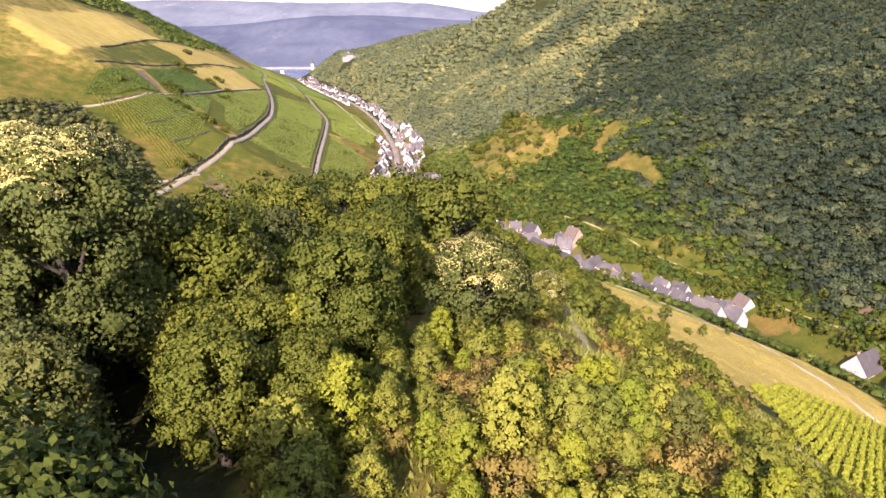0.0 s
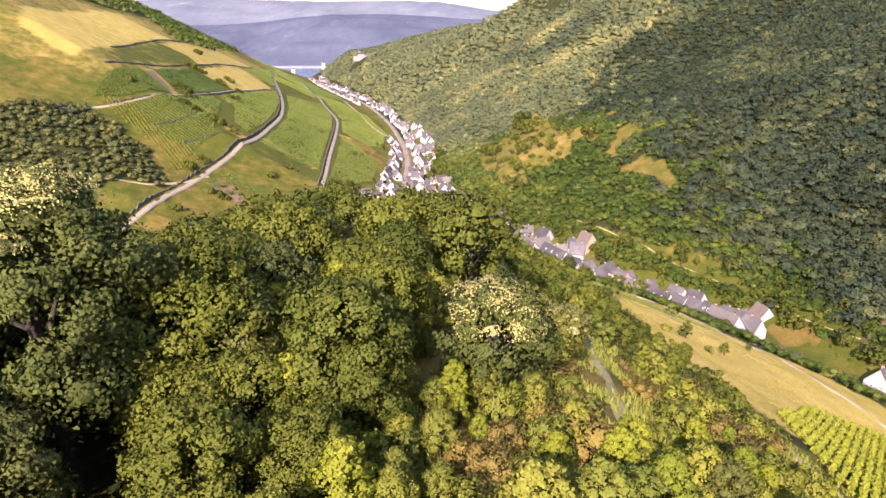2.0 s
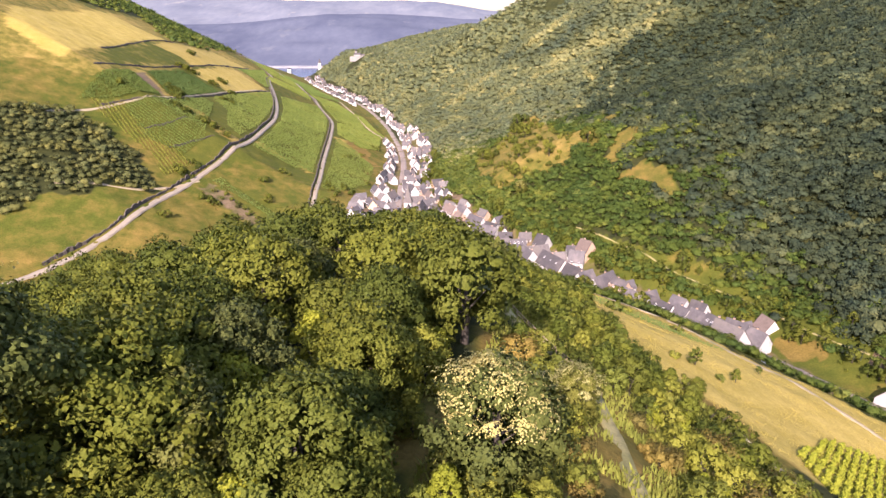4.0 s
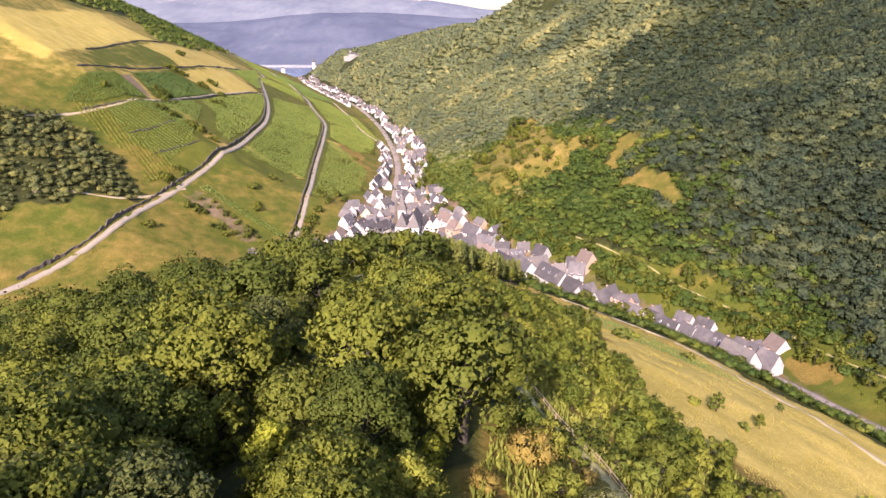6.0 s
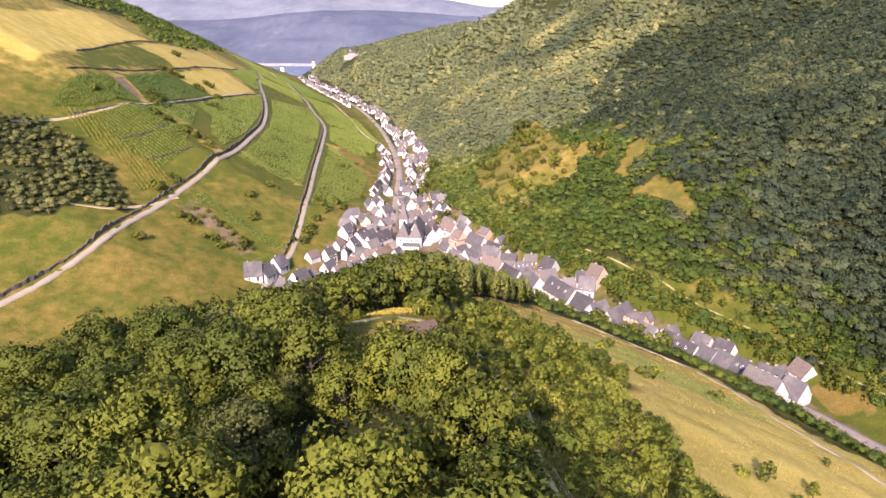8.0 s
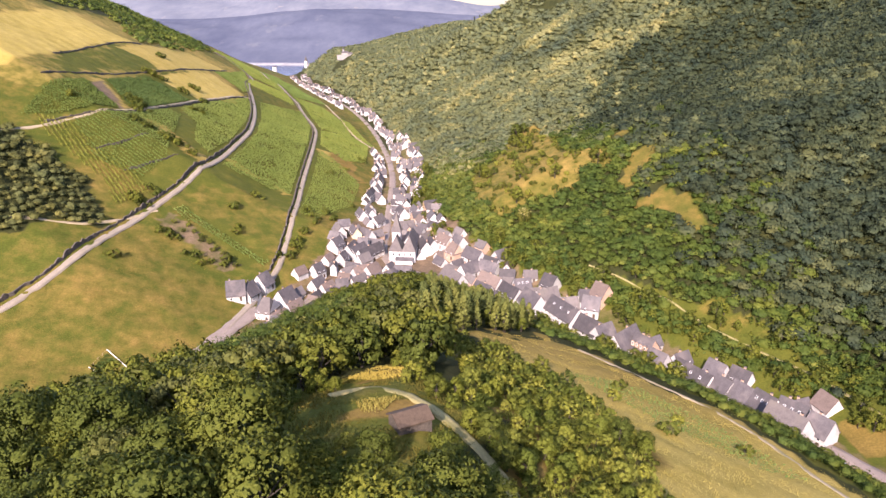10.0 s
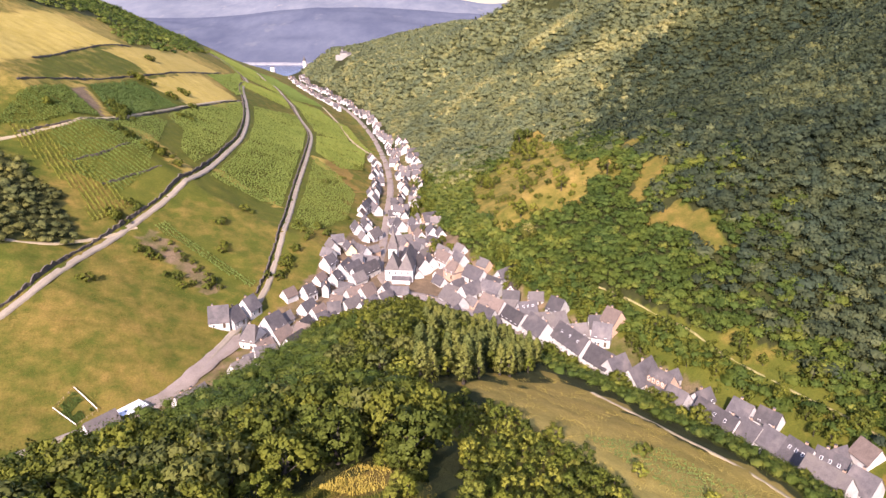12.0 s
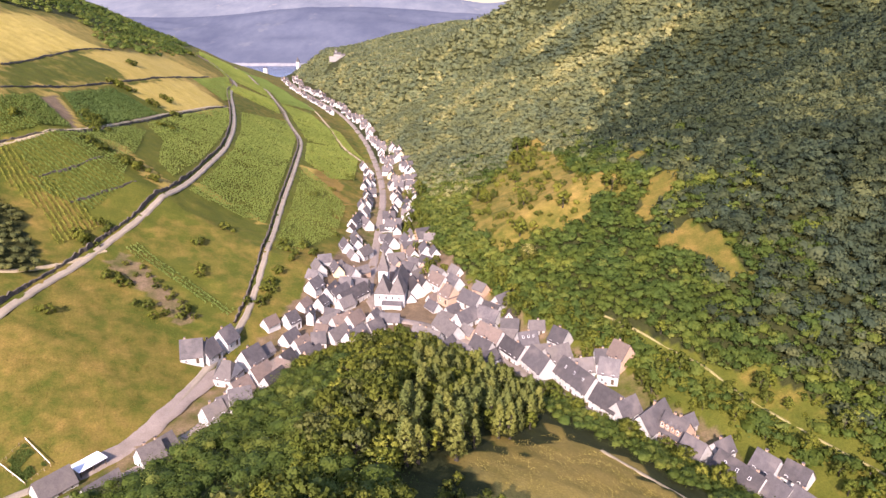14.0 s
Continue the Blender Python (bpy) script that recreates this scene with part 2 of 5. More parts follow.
    x, y = np.asarray(x, float), np.asarray(y, float)
    floor = np.interp(y, FLOOR_Y, FLOOR_Z)
    da, db, dc = (line_dist(x, y, v) for v in (VALLEY_A, VALLEY_B, VALLEY_C))
    xa, xb, xc = (line_x(y, v) for v in (VALLEY_A, VALLEY_B, VALLEY_C))
    upper = y < 430
    in_spur = upper & (x > xb) & (x < xa)
    on_left = np.where(upper, x <= xb, x <= xc)
    # vineyard hill
    d = np.maximum(0, np.minimum(db, dc) - 9)
    left = floor + 0.38 * d + 0.14 * np.maximum(0, d - 70) + 2.5 * wave(x, y, 210, 0.5) * np.clip(d / 80, 0, 1)
    left = smin(left, np.interp(y, (600, 800, 920, 1120, 1300, 1420, 1600), (195, 165, 142, 103, 58, 20, -22)) + 0.01 * d, 14)
    # wooded hill
    d = np.maximum(0, np.minimum(da, dc) - 9)
    far = np.clip((y - 880) / 300, 0, 1)
    bowl = np.clip(1 - np.abs(y - 640) / 210, 0, 1)
    k = 0.53 - 0.20 * bowl + 0.42 * far
    ribs = wave(x, y, 120, 0.3) * 3.0 + 0.06 * np.minimum(d, 230) * np.cos(6.283 * (y + 0.2 * x - 940) / 620)
    right = floor + k * d + 0.16 * np.maximum(0, d - 190) * (1 - far) + ribs * np.clip(d / 150, 0, 1)
    right = smin(right, 250 + 0.02 * d, 60)
    right = smin(right, np.interp(d, (0, 40, 66, 90, 130, 200, 300), (-6, 14, 34, 36, 44, 64, 86)) + 260 * np.clip((1060 - y) / 260, 0, 1), 10)
    # spur between the two upper valleys
    crest = np.interp(y, (-300, 0, 45, 100, 150, 200, 250, 300, 350, 385), (95, 91, 88, 79, 69, 51, 35, 19, 0, -12))
    xr = np.interp(y, (0, 60, 150, 300, 420), (2, 0, -8, -14, -22))
    ar = np.interp(y, (0, 60, 110, 170, 240, 300), (0.72, 0.64, 0.56, 0.42, 0.35, 0.34))
    off = x - xr
    side = np.where(off > 0, ar * (np.sqrt(off * off + 64) - 8), np.interp(y, (60, 160), (0.20, 0.27)) * (np.sqrt(off * off + 100) - 10))
    spur = smin(crest - side, floor + 0.80 * np.maximum(0, np.minimum(da, db) - 7), 8)
    spur = np.maximum(spur, floor)
    z = np.where(in_spur, spur, np.where(on_left, left, right))
    # the land falls to the river beyond
    k = np.clip((y - 1490) / 110, 0, 1)
    return z - (z + 26) * k * k * (3 - 2 * k)


# ---- making things ----
def mesh_of(name, verts, faces, smooth=False, normals=None):
    me = bpy.data.meshes.new(name)
    me.from_pydata([tuple(v) for v in verts] if not isinstance(verts, np.ndarray) else verts.tolist(), [], faces if isinstance(faces, list) else faces.tolist())
    if smooth:
        me.polygons.foreach_set("use_smooth", np.ones(len(me.polygons), bool))
    me.update()
    if normals is not None:
        me.normals_split_custom_set_from_vertices(normals.astype(np.float32))
    return me


def unit(v):
    return v / (np.linalg.norm(v, axis=1, keepdims=True) + 1e-9)


def part(name, me, material, parent=None, label="", at=None):
    """Links a mesh (or a bmesh) as one object under a thing or part."""
    if isinstance(me, bmesh.types.BMesh):
        bm, me = me, bpy.data.meshes.new(name)
        bm.to_mesh(me)
        bm.free()
    if material and not me.materials:
        me.materials.append(material)
    ob = new(name, me)
    if at is not None:
        ob.matrix_basis = at
    if parent:
        ob.parent = parent
    if label:
        ob["label"] = label
    return ob


def inside(x, y, poly):
    """Whether the points (x, y) lie in a polygon."""
    x, y = np.asarray(x, float), np.asarray(y, float)
    hit = np.zeros(x.shape, bool)
    for (ax, ay), (bx, by) in zip(poly, poly[1:] + poly[:1]):
        if ay != by:
            hit ^= ((ay > y) != (by > y)) & (x < (bx - ax) * (y - ay) / (by - ay) + ax)
    return hit


# ---- what grows where ----
SPUR_FIELD = [(2, 222), (12, 250), (36, 284), (50, 268), (60, 252), (84, 228), (100, 190), (112, 150), (118, 118), (70, 88), (52, 100), (42, 106), (36, 118), (32, 127), (30, 140), (33, 168), (33, 200), (22, 212)]
RIDGE_GLADE = [(-19, 171), (-10, 177), (-3, 170), (1, 158), (3, 146), (3, 132), (0, 122), (-8, 119), (-18, 120), (-23, 132), (-23, 158)]
TAN_GLADE = [(-17, 167), (-13, 174), (-8, 173), (-7, 166), (-12, 163)]
TAN_VERGE = [(-14, 146), (-13, 150), (-8, 151), (-5, 147), (-7, 144)]
ORCHARD = [(18, 494), (20, 545), (36, 566), (62, 650), (83, 663), (79, 602), (84, 487), (100, 462), (93, 453), (82, 455), (74, 442), (61, 444), (49, 440), (37, 438), (30, 437), (22, 458)]
GLADE_UP = [(97, 438), (108, 458), (118, 465), (125, 458), (118, 444), (107, 433), (101, 421), (95, 425)]
SCRUB = [(-9, 0), (-7, 34), (-1, 60), (6, 90), (8, 120), (4, 160), (4, 215), (22, 215), (36, 200), (34, 150), (46, 120), (60, 70), (90, 0)]
VINES = [(-206, 450), (-192, 490), (-188, 620), (-185, 725), (-150, 800), (-190, 930), (-150, 930), (-112, 830), (-66, 640), (-60, 500), (-74, 452), (-84, 410), (-92, 388), (-98, 382), (-140, 428), (-162, 425), (-185, 425)]
VINES_UP = [(-226, 500), (-227, 690), (-194, 690), (-196, 540), (-200, 490), (-212, 462)]
GREEN_UP = [(-264, 600), (-266, 698), (-240, 668), (-238, 560), (-236, 496), (-252, 528)]
YARDS = [(127, 256), (137, 246), (136, 236), (126, 242)]
SAND = [(145, 228), (148, 220), (160, 227), (160, 236)]
BANK = [(62, 371), (73, 371), (73, 366), (64, 363)]
BANK_LOW = [(23, 418), (31, 422), (35, 411), (28, 410)]
GLADE_HIGH = [(99, 413), (110, 416), (116, 424), (118, 420), (115, 411), (123, 400), (120, 388), (124, 375), (124, 368), (115, 370), (113, 385), (106, 400), (99, 403)]
GLADE_SMALL = [(109, 512), (113, 499), (115, 485), (110, 477), (102, 483)]
MEADOW_RIGHT = [(104, 327), (112, 331), (119, 322), (124, 312), (130, 306), (124, 302), (116, 304), (108, 316)]
HILLTOP = [(-400, 980), (-384, 870), (-278, 716), (-277, 765), (-288, 900), (-300, 1010)]
WOOD_LEFT = [(-330, 330), (-300, 400), (-250, 392), (-239, 404), (-221, 422), (-202, 415), (-184, 403), (-166, 395), (-162, 384), (-172, 364), (-200, 335), (-217, 318), (-260, 290)]
GOLD_SLOPE = [(-230, 470), (-212, 520), (-206, 640), (-204, 760), (-250, 905), (-300, 905), (-330, 760), (-345, 560), (-300, 430)]
MEADOW_LEFT = [(-143, 398), (-111, 377), (-97, 352), (-104, 320), (-118, 296), (-150, 262), (-230, 240), (-200, 300), (-158, 340)]
DRY_BAND = [(-100, 640), (-94, 612), (-66, 566), (-62, 580), (-84, 640)]
FALLOW = [(-145, 397), (-142, 409), (-97, 380), (-107, 370), (-118, 380)]
MID_MEADOW = [(-133, 443), (-119, 457), (-88, 450), (-85, 399), (-98, 401), (-136, 423)]
TAN_TOP = [(-315, 600), (-329, 708), (-297, 694), (-272, 698), (-268, 610), (-257, 534), (-250, 470), (-290, 480), (-312, 530)]
GOLD_BAND = [(-263, 639), (-267, 682), (-288, 847), (-240, 847), (-225, 700), (-230, 641), (-249, 649)]
GREEN_BAND = [(-257, 545), (-262, 637), (-247, 650), (-231, 641), (-236, 560)]
VINES_LEFT = [(-229, 470), (-226, 511), (-197, 488), (-213, 450), (-226, 436)]
BROWN_STRIP = [(-226, 511), (-224, 529), (-198, 499), (-197, 488)]
VINES_MID = [(-225, 536), (-224, 599), (-207, 597), (-192, 594), (-193, 525), (-198, 503)]
GOLD_PLOT = [(-223, 625), (-225, 746), (-190, 728), (-192, 616), (-213, 612)]
LIGHT_PLOT = [(-230, 775), (-242, 927), (-193, 764), (-193, 741)]
DRY_STRIPS = [[(-226, 520), (-223, 531), (-194, 497), (-198, 489)], [(-186, 493), (-181, 502), (-144, 480), (-141, 463)], [(-137, 493), (-135, 500), (-117, 494), (-118, 488)], [(-106, 489), (-103, 491), (-96, 481), (-101, 478)], [(-223, 632), (-225, 741), (-184, 708), (-182, 661), (-195, 620)], [(-103, 625), (-92, 624), (-87, 594), (-98, 605)]]
VILLAGE = [(-110, 280), (-92, 326), (-78, 366), (-64, 420), (-56, 470), (-54, 560), (-58, 640), (-70, 730), (-28, 730), (-20, 640), (-16, 560), (-4, 480), (14, 432), (38, 396), (60, 366), (84, 332), (100, 298), (122, 254), (134, 214), (124, 210), (100, 254), (75, 290), (40, 326), (14, 364), (-20, 392), (-46, 366), (-62, 330), (-80, 290)]


def soft(x, y, poly, edge=6.0):
    """1 inside a polygon, 0 outside, with a ragged edge."""
    jx, jy = wave(x, y, 34, 0.4) * edge, wave(x + 50, y, 27, 1.1) * edge
    return inside(x + jx, y + jy, poly).astype(float)


def open_land(x, y):
    """Vineyards and meadows of the hill on the sunny side, with no wood on them."""
    xc = np.where(y < 430, line_x(y, VALLEY_B), line_x(y, VALLEY_C))
    d = np.minimum(line_dist(x, y, VALLEY_B), line_dist(x, y, VALLEY_C))
    return (x < xc) & (d < np.interp(y, (250, 600, 900, 1500), (330, 320, 230, 120)))


def spaced(lo, hi, fine_lo, fine_hi, step, grow):
    """Grid lines: even steps in the middle, growing outwards."""
    mid = list(np.arange(fine_lo, fine_hi, step))
    up, s = [fine_hi], step
    while up[-1] < hi:
        s *= grow
        up.append(up[-1] + s)
    down, s = [fine_lo], step
    while down[-1] > lo:
        s *= grow
        down.append(down[-1] - s)
    return np.array(down[:0:-1] + mid + up)


def build_ground():
    xs = spaced(-2600, 2600, -290, 230, 2.8, 1.06)
    ys = spaced(-600, 4300, 0, 720, 2.8, 1.022)
    gx, gy = np.meshgrid(xs, ys)
    gz = land(gx, gy) + 0.35 * wave(gx, gy, 17, 0.2) + 0.2 * wave(gx, gy, 7, 0.9)
    nx, ny = len(xs), len(ys)
    idx = np.arange(nx * ny).reshape(ny, nx)
    quads = np.stack([idx[:-1, :-1], idx[:-1, 1:], idx[1:, 1:], idx[1:, :-1]], -1).reshape(-1, 4)
    me = mesh_of("ground", np.stack([gx, gy, gz], -1).reshape(-1, 3), quads, True)
    x, y = gx.ravel(), gy.ravel()
    opened = open_land(x, y)
    dry = 0.2 * opened + 0.2
    for poly, k in ((VINES, 0.2), (GOLD_SLOPE, 0.56), (GREEN_UP, 0.2), (VINES_UP, 0.2), (SCRUB, 0.58), (SPUR_FIELD, 0.98), (RIDGE_GLADE, 0.22), (ORCHARD, 0.5), (MEADOW_RIGHT, 0.30), (MEADOW_LEFT, 0.43), (MID_MEADOW, 0.4), (DRY_BAND, 0.9)):
        dry = np.where(soft(x, y, poly) > 0, k, dry)
    for poly in DRY_STRIPS:
        dry = np.where(soft(x, y, poly, 2) > 0, 1.0, dry)
    for poly, k in ((TAN_TOP, 1.3), (GOLD_BAND, 0.95), (GREEN_BAND, 0.3), (VINES_LEFT, -0.3), (VINES_MID, -0.3), (GOLD_PLOT, 1.2), (LIGHT_PLOT, 0.35), (GLADE_HIGH, 0.6), (GLADE_UP, 0.55), (GLADE_SMALL, 0.55), (TAN_GLADE, 1.3), (TAN_VERGE, 1.2)):
        dry = np.where(soft(x, y, poly, 1.5) > 0, k, dry)
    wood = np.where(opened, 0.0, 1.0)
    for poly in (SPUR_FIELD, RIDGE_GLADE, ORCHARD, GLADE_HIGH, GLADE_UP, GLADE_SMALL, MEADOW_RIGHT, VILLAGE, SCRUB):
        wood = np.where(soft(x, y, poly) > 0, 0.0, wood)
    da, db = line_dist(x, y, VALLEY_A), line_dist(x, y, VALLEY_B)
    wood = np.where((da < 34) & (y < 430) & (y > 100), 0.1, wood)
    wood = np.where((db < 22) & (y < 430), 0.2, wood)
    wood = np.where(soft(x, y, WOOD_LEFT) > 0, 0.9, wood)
    earth = np.where(soft(x, y, VILLAGE, 2) > 0, np.where(np.hypot(x + 24, (y - 420) * 0.7) < 46, 0.95, 0.5), 0.0)
    earth = np.where(soft(x, y, FALLOW, 1) > 0, 0.62, earth)
    earth = np.where(soft(x, y, BROWN_STRIP, 1) > 0, 0.75, earth)
    earth = np.where(inside(x, y, SAND), 1.5, earth)
    for poly in (YARDS, BANK, BANK_LOW):
        dry = np.where(soft(x, y, poly, 1) > 0, 1.4, dry)
        wood = np.where(soft(x, y, poly, 1) > 0, 0.0, wood)
    wood = np.where(inside(x, y, SAND), 0.0, wood)
    hay = np.maximum(soft(x, y, SPUR_FIELD) * np.interp(y, (195, 245), (1, 0.35)), 0.4 * soft(x, y, GOLD_SLOPE))
    hay = np.maximum(hay, 0.2 * soft(x, y, ORCHARD))
    for poly in DRY_STRIPS:
        hay = np.maximum(hay, 0.6 * soft(x, y, poly, 2))
    for poly, k in ((TAN_TOP, 1.0), (GOLD_BAND, 0.8), (GOLD_PLOT, 0.95), (GREEN_BAND, 0.3)):
        hay = np.where(soft(x, y, poly, 1.5) > 0, k, hay)
    col = me.color_attributes.new("cover", "FLOAT_COLOR", "POINT")
    col.data.foreach_set("color", np.stack([dry, wood, earth, hay], -1).astype(np.float32).ravel())
    return tagged(part("ground", me, M_GROUND), "hilly ground of meadow, dry grass and woodland floor", "ground", kind="structure")


build_ground()


def build_far_hills():
    """The wooded slopes beyond the river, closing the valley, and the river below them."""
    for y0, run, top, sag, seed, cover in ((1822, 520, 84, 14, 2.0, M_FAR_HAZED), (2300, 1100, 160, 8, 5.2, M_FARTHER_HAZED)):
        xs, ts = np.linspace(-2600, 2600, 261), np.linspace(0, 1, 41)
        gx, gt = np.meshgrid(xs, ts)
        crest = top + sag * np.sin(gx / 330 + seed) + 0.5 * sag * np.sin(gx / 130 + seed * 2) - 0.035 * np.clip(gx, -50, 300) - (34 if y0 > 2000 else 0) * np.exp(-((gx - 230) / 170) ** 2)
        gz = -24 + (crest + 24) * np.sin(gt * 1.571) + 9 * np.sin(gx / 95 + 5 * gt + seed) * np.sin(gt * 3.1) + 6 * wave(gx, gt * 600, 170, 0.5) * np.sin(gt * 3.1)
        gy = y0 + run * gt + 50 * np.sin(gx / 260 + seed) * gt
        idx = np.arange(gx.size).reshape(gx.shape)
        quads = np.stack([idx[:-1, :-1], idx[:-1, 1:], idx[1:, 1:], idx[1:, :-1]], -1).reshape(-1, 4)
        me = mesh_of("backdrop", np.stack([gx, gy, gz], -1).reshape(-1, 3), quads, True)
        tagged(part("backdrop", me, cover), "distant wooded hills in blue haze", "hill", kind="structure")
    xs, ys = np.linspace(-2000, 1200, 40), np.linspace(1530, 1840, 12)
    gx, gy = np.meshgrid(xs, ys)
    idx = np.arange(gx.size).reshape(gx.shape)
    quads = np.stack([idx[:-1, :-1], idx[:-1, 1:], idx[1:, 1:], idx[1:, :-1]], -1).reshape(-1, 4)
    tagged(part("water", mesh_of("water", np.stack([gx, gy, np.full_like(gx, -23.5)], -1).reshape(-1, 3), quads), M_WATER), "wide grey-blue river", "river", kind="structure")


build_far_hills()


# ---- roads, tracks and terrace walls ----
def dense(points, step=3.0):
    """A smooth, evenly spaced run of plan points through the given ones."""
    p = np.array(points, float)
    out = []
    for i in range(len(p) - 1):
        a, b, c, d = p[max(i - 1, 0)], p[i], p[i + 1], p[min(i + 2, len(p) - 1)]
        n = max(2, int(np.hypot(*(c - b)) / step))
        for t in np.arange(n) / n:
            out.append(0.5 * (2 * b + (c - a) * t + (2 * a - 5 * b + 4 * c - d) * t * t + (3 * b - a - 3 * c + d) * t ** 3))
    return np.array(out + [p[-1]])


def sideways(run):
    t = np.gradient(run, axis=0)
    t /= np.linalg.norm(t, axis=1, keepdims=True) + 1e-9
    return np.stack([t[:, 1], -t[:, 0]], -1)


def ribbon(name, points, width, material, label, category="road", lift=0.25):
    """A strip laid on the ground along a line, its edges a little uneven and turned down."""
    run = dense(points)
    nrm = sideways(run)
    rows = []
    for off, down in ((-0.62, 0.9), (-0.5, 0.0), (-0.17, -0.05), (0.17, -0.05), (0.5, 0.0), (0.62, 0.9)):
        w = off * width * (1 + 0.10 * np.sin(np.arange(len(run)) * 1.7 + off * 9))
        q = run + nrm * w[:, None]
        z = np.maximum(land(run[:, 0], run[:, 1]), land(q[:, 0], q[:, 1])) + lift - down
        rows.append(np.column_stack([q, z]))
    v = np.stack(rows, 1)
    n, k = v.shape[:2]
    idx = np.arange(n * k).reshape(n, k)
    f = np.stack([idx[:-1, :-1], idx[:-1, 1:], idx[1:, 1:], idx[1:, :-1]], -1).reshape(-1, 4)
    return tagged(part(name, mesh_of(name, v.reshape(-1, 3), f, True), material), label, category, kind="structure")


def terrace_wall(points, height, label, side=0.0, rng=random.Random(4)):
    """A dry-stone wall of uneven height along a line."""
    run = dense(points, 1.6)
    nrm = sideways(run)
    run = run + nrm * (side + np.array([rng.uniform(-0.35, 0.35) for _ in range(len(run))]))[:, None]
    n = len(run)
    hs = height * (0.75 + 0.2 * np.sin(np.arange(n) * 0.21) + np.array([rng.choice((-0.3, 0, 0, 0.15, 0.3)) + rng.uniform(-0.1, 0.1) for _ in range(n)]))
    z = land(run[:, 0], run[:, 1])
    prof = ((-0.45, -0.8), (-0.36, 1.0), (0.30, 1.0), (0.42, -0.8))
    v = np.stack([np.column_stack([run + nrm * o, np.where(k > 0, z + hs, z + k)]) for o, k in prof], 1)
    idx = np.arange(n * 4).reshape(n, 4)
    f = [tuple(int(q) for q in (idx[i, j], idx[i, (j + 1) % 4], idx[i + 1, (j + 1) % 4], idx[i + 1, j])) for i in range(n - 1) for j in range(4)]
    return tagged(part("stone_wall", mesh_of("stone_wall", v.reshape(-1, 3), f), M_DRYSTONE), label, "wall", "terrace walls", kind="structure")


ROAD_HIGH = [(-300, 1010), (-232, 912), (-205, 805), (-183, 735), (-164, 668), (-147, 590), (-142, 535), (-140, 482), (-143, 440), (-149, 405), (-156, 370), (-163, 332), (-178, 296), (-215, 240)]
ROAD_MID = [(-330, 1260), (-277, 1142), (-191, 931), (-149, 801), (-123, 726), (-107, 628), (-96, 527), (-88, 460), (-84, 410), (-84, 382), (-90, 346), (-94, 325), (-100, 306), (-118, 285), (-160, 240)]
ROAD_LOW = [(-190, 1060), (-150, 966), (-115, 850), (-90, 765), (-70, 728)]
ribbon("road", ROAD_HIGH, 2.6, M_LANE, "pale gravel road climbing between vineyards")
ribbon("road", ROAD_MID, 2.4, M_LANE, "pale lane between vineyard and village")
ribbon("road", ROAD_LOW, 2.2, M_TRACK, "narrow pale vineyard track", "track")
terrace_wall(ROAD_HIGH[:-1], 1.9, "dark dry-stone wall along the vineyard road", 2.9)
terrace_wall(ROAD_MID[2:10], 1.7, "dark dry-stone wall along the lane", 2.6)
ribbon("track", [(-232, 408), (-213, 438), (-196, 484), (-192.5, 542), (-191.5, 603), (-188.5, 700), (-183, 735)], 1.6, M_TRACK, "worn track below the terrace wall", "track", 0.15)
terrace_wall([(-215, 438), (-194, 486), (-190, 542), (-189, 603), (-186, 728)], 1.1, "long low dry-stone terrace wall")
terrace_wall([(-236, 480), (-230, 575), (-229, 716), (-240, 850)], 1.1, "long low dry-stone terrace wall")
terrace_wall([(-255, 531), (-268, 642), (-272, 713)], 1.0, "low dry-stone wall in dry grass")
# thin dark lines between the plots, added in the form of low walls
terrace_wall([(-188, 434), (-180, 451), (-174, 470)], 0.8, "thin dark line between vine plots, shaped as a low stone wall")
terrace_wall([(-171, 425), (-163, 442), (-155, 461)], 0.8, "thin dark line between vine plots, shaped as a low stone wall")
TRACK_FIELD = [(45, 275), (50, 268), (62, 252), (80, 226), (86, 190), (92, 158), (104, 128), (116, 90)]
TRACK_SCRUB = [(14, 96), (15, 72), (14, 50)]
TRACK_LOWER = [(40, 100), (43, 88), (44, 74), (46, 58), (52, 30)]
TRACK_RIDGE = [(-18, 155), (-13.5, 157), (-9, 154.6), (-3, 148), (4, 136), (8, 120), (7.6, 108), (8.3, 99.5), (9.4, 92), (11.2, 88), (13.4, 84.5), (15.2, 79), (14.7, 67), (14, 58), (13.3, 50)]
ribbon("track", TRACK_FIELD, 1.2, M_TRACK, "worn earth track along the dry field", "track", 0.15)
ribbon("track", TRACK_LOWER, 1.2, M_TRACK, "worn earth track through the scrub", "track", 0.15)
ribbon("track", TRACK_RIDGE, 1.4, M_PATH, "dark violet-grey path along the wooded ridge", "track", 0.15)
FOOTPATH = [(70, 378), (79, 365.5), (88, 351), (97.5, 338), (102.5, 327.5), (111.3, 311.9), (119.5, 297.5), (130.4, 277), (139, 249), (147, 230)]
ribbon("track", FOOTPATH, 0.6, M_PATH, "pale footpath above the houses", "track", 0.15)
ribbon("track", [(-147, 404), (-158, 384), (-172, 366), (-200, 350)], 1.5, M_TRACK, "dirt track branching off the vineyard road", "track", 0.15)
ribbon("street", [(-84, 352), (-90, 336), (-94, 322), (-99, 307), (-110, 291)], 5.6, M_ROAD, "wide grey street with a parking bay", "street", 0.4)
ribbon("street", [(150, 150), (136, 196), (118, 242), (98, 275), (80, 298), (50, 330), (24, 368), (-4, 394), (-24, 402)], 4.6, M_ROAD, "grey village street", "street")
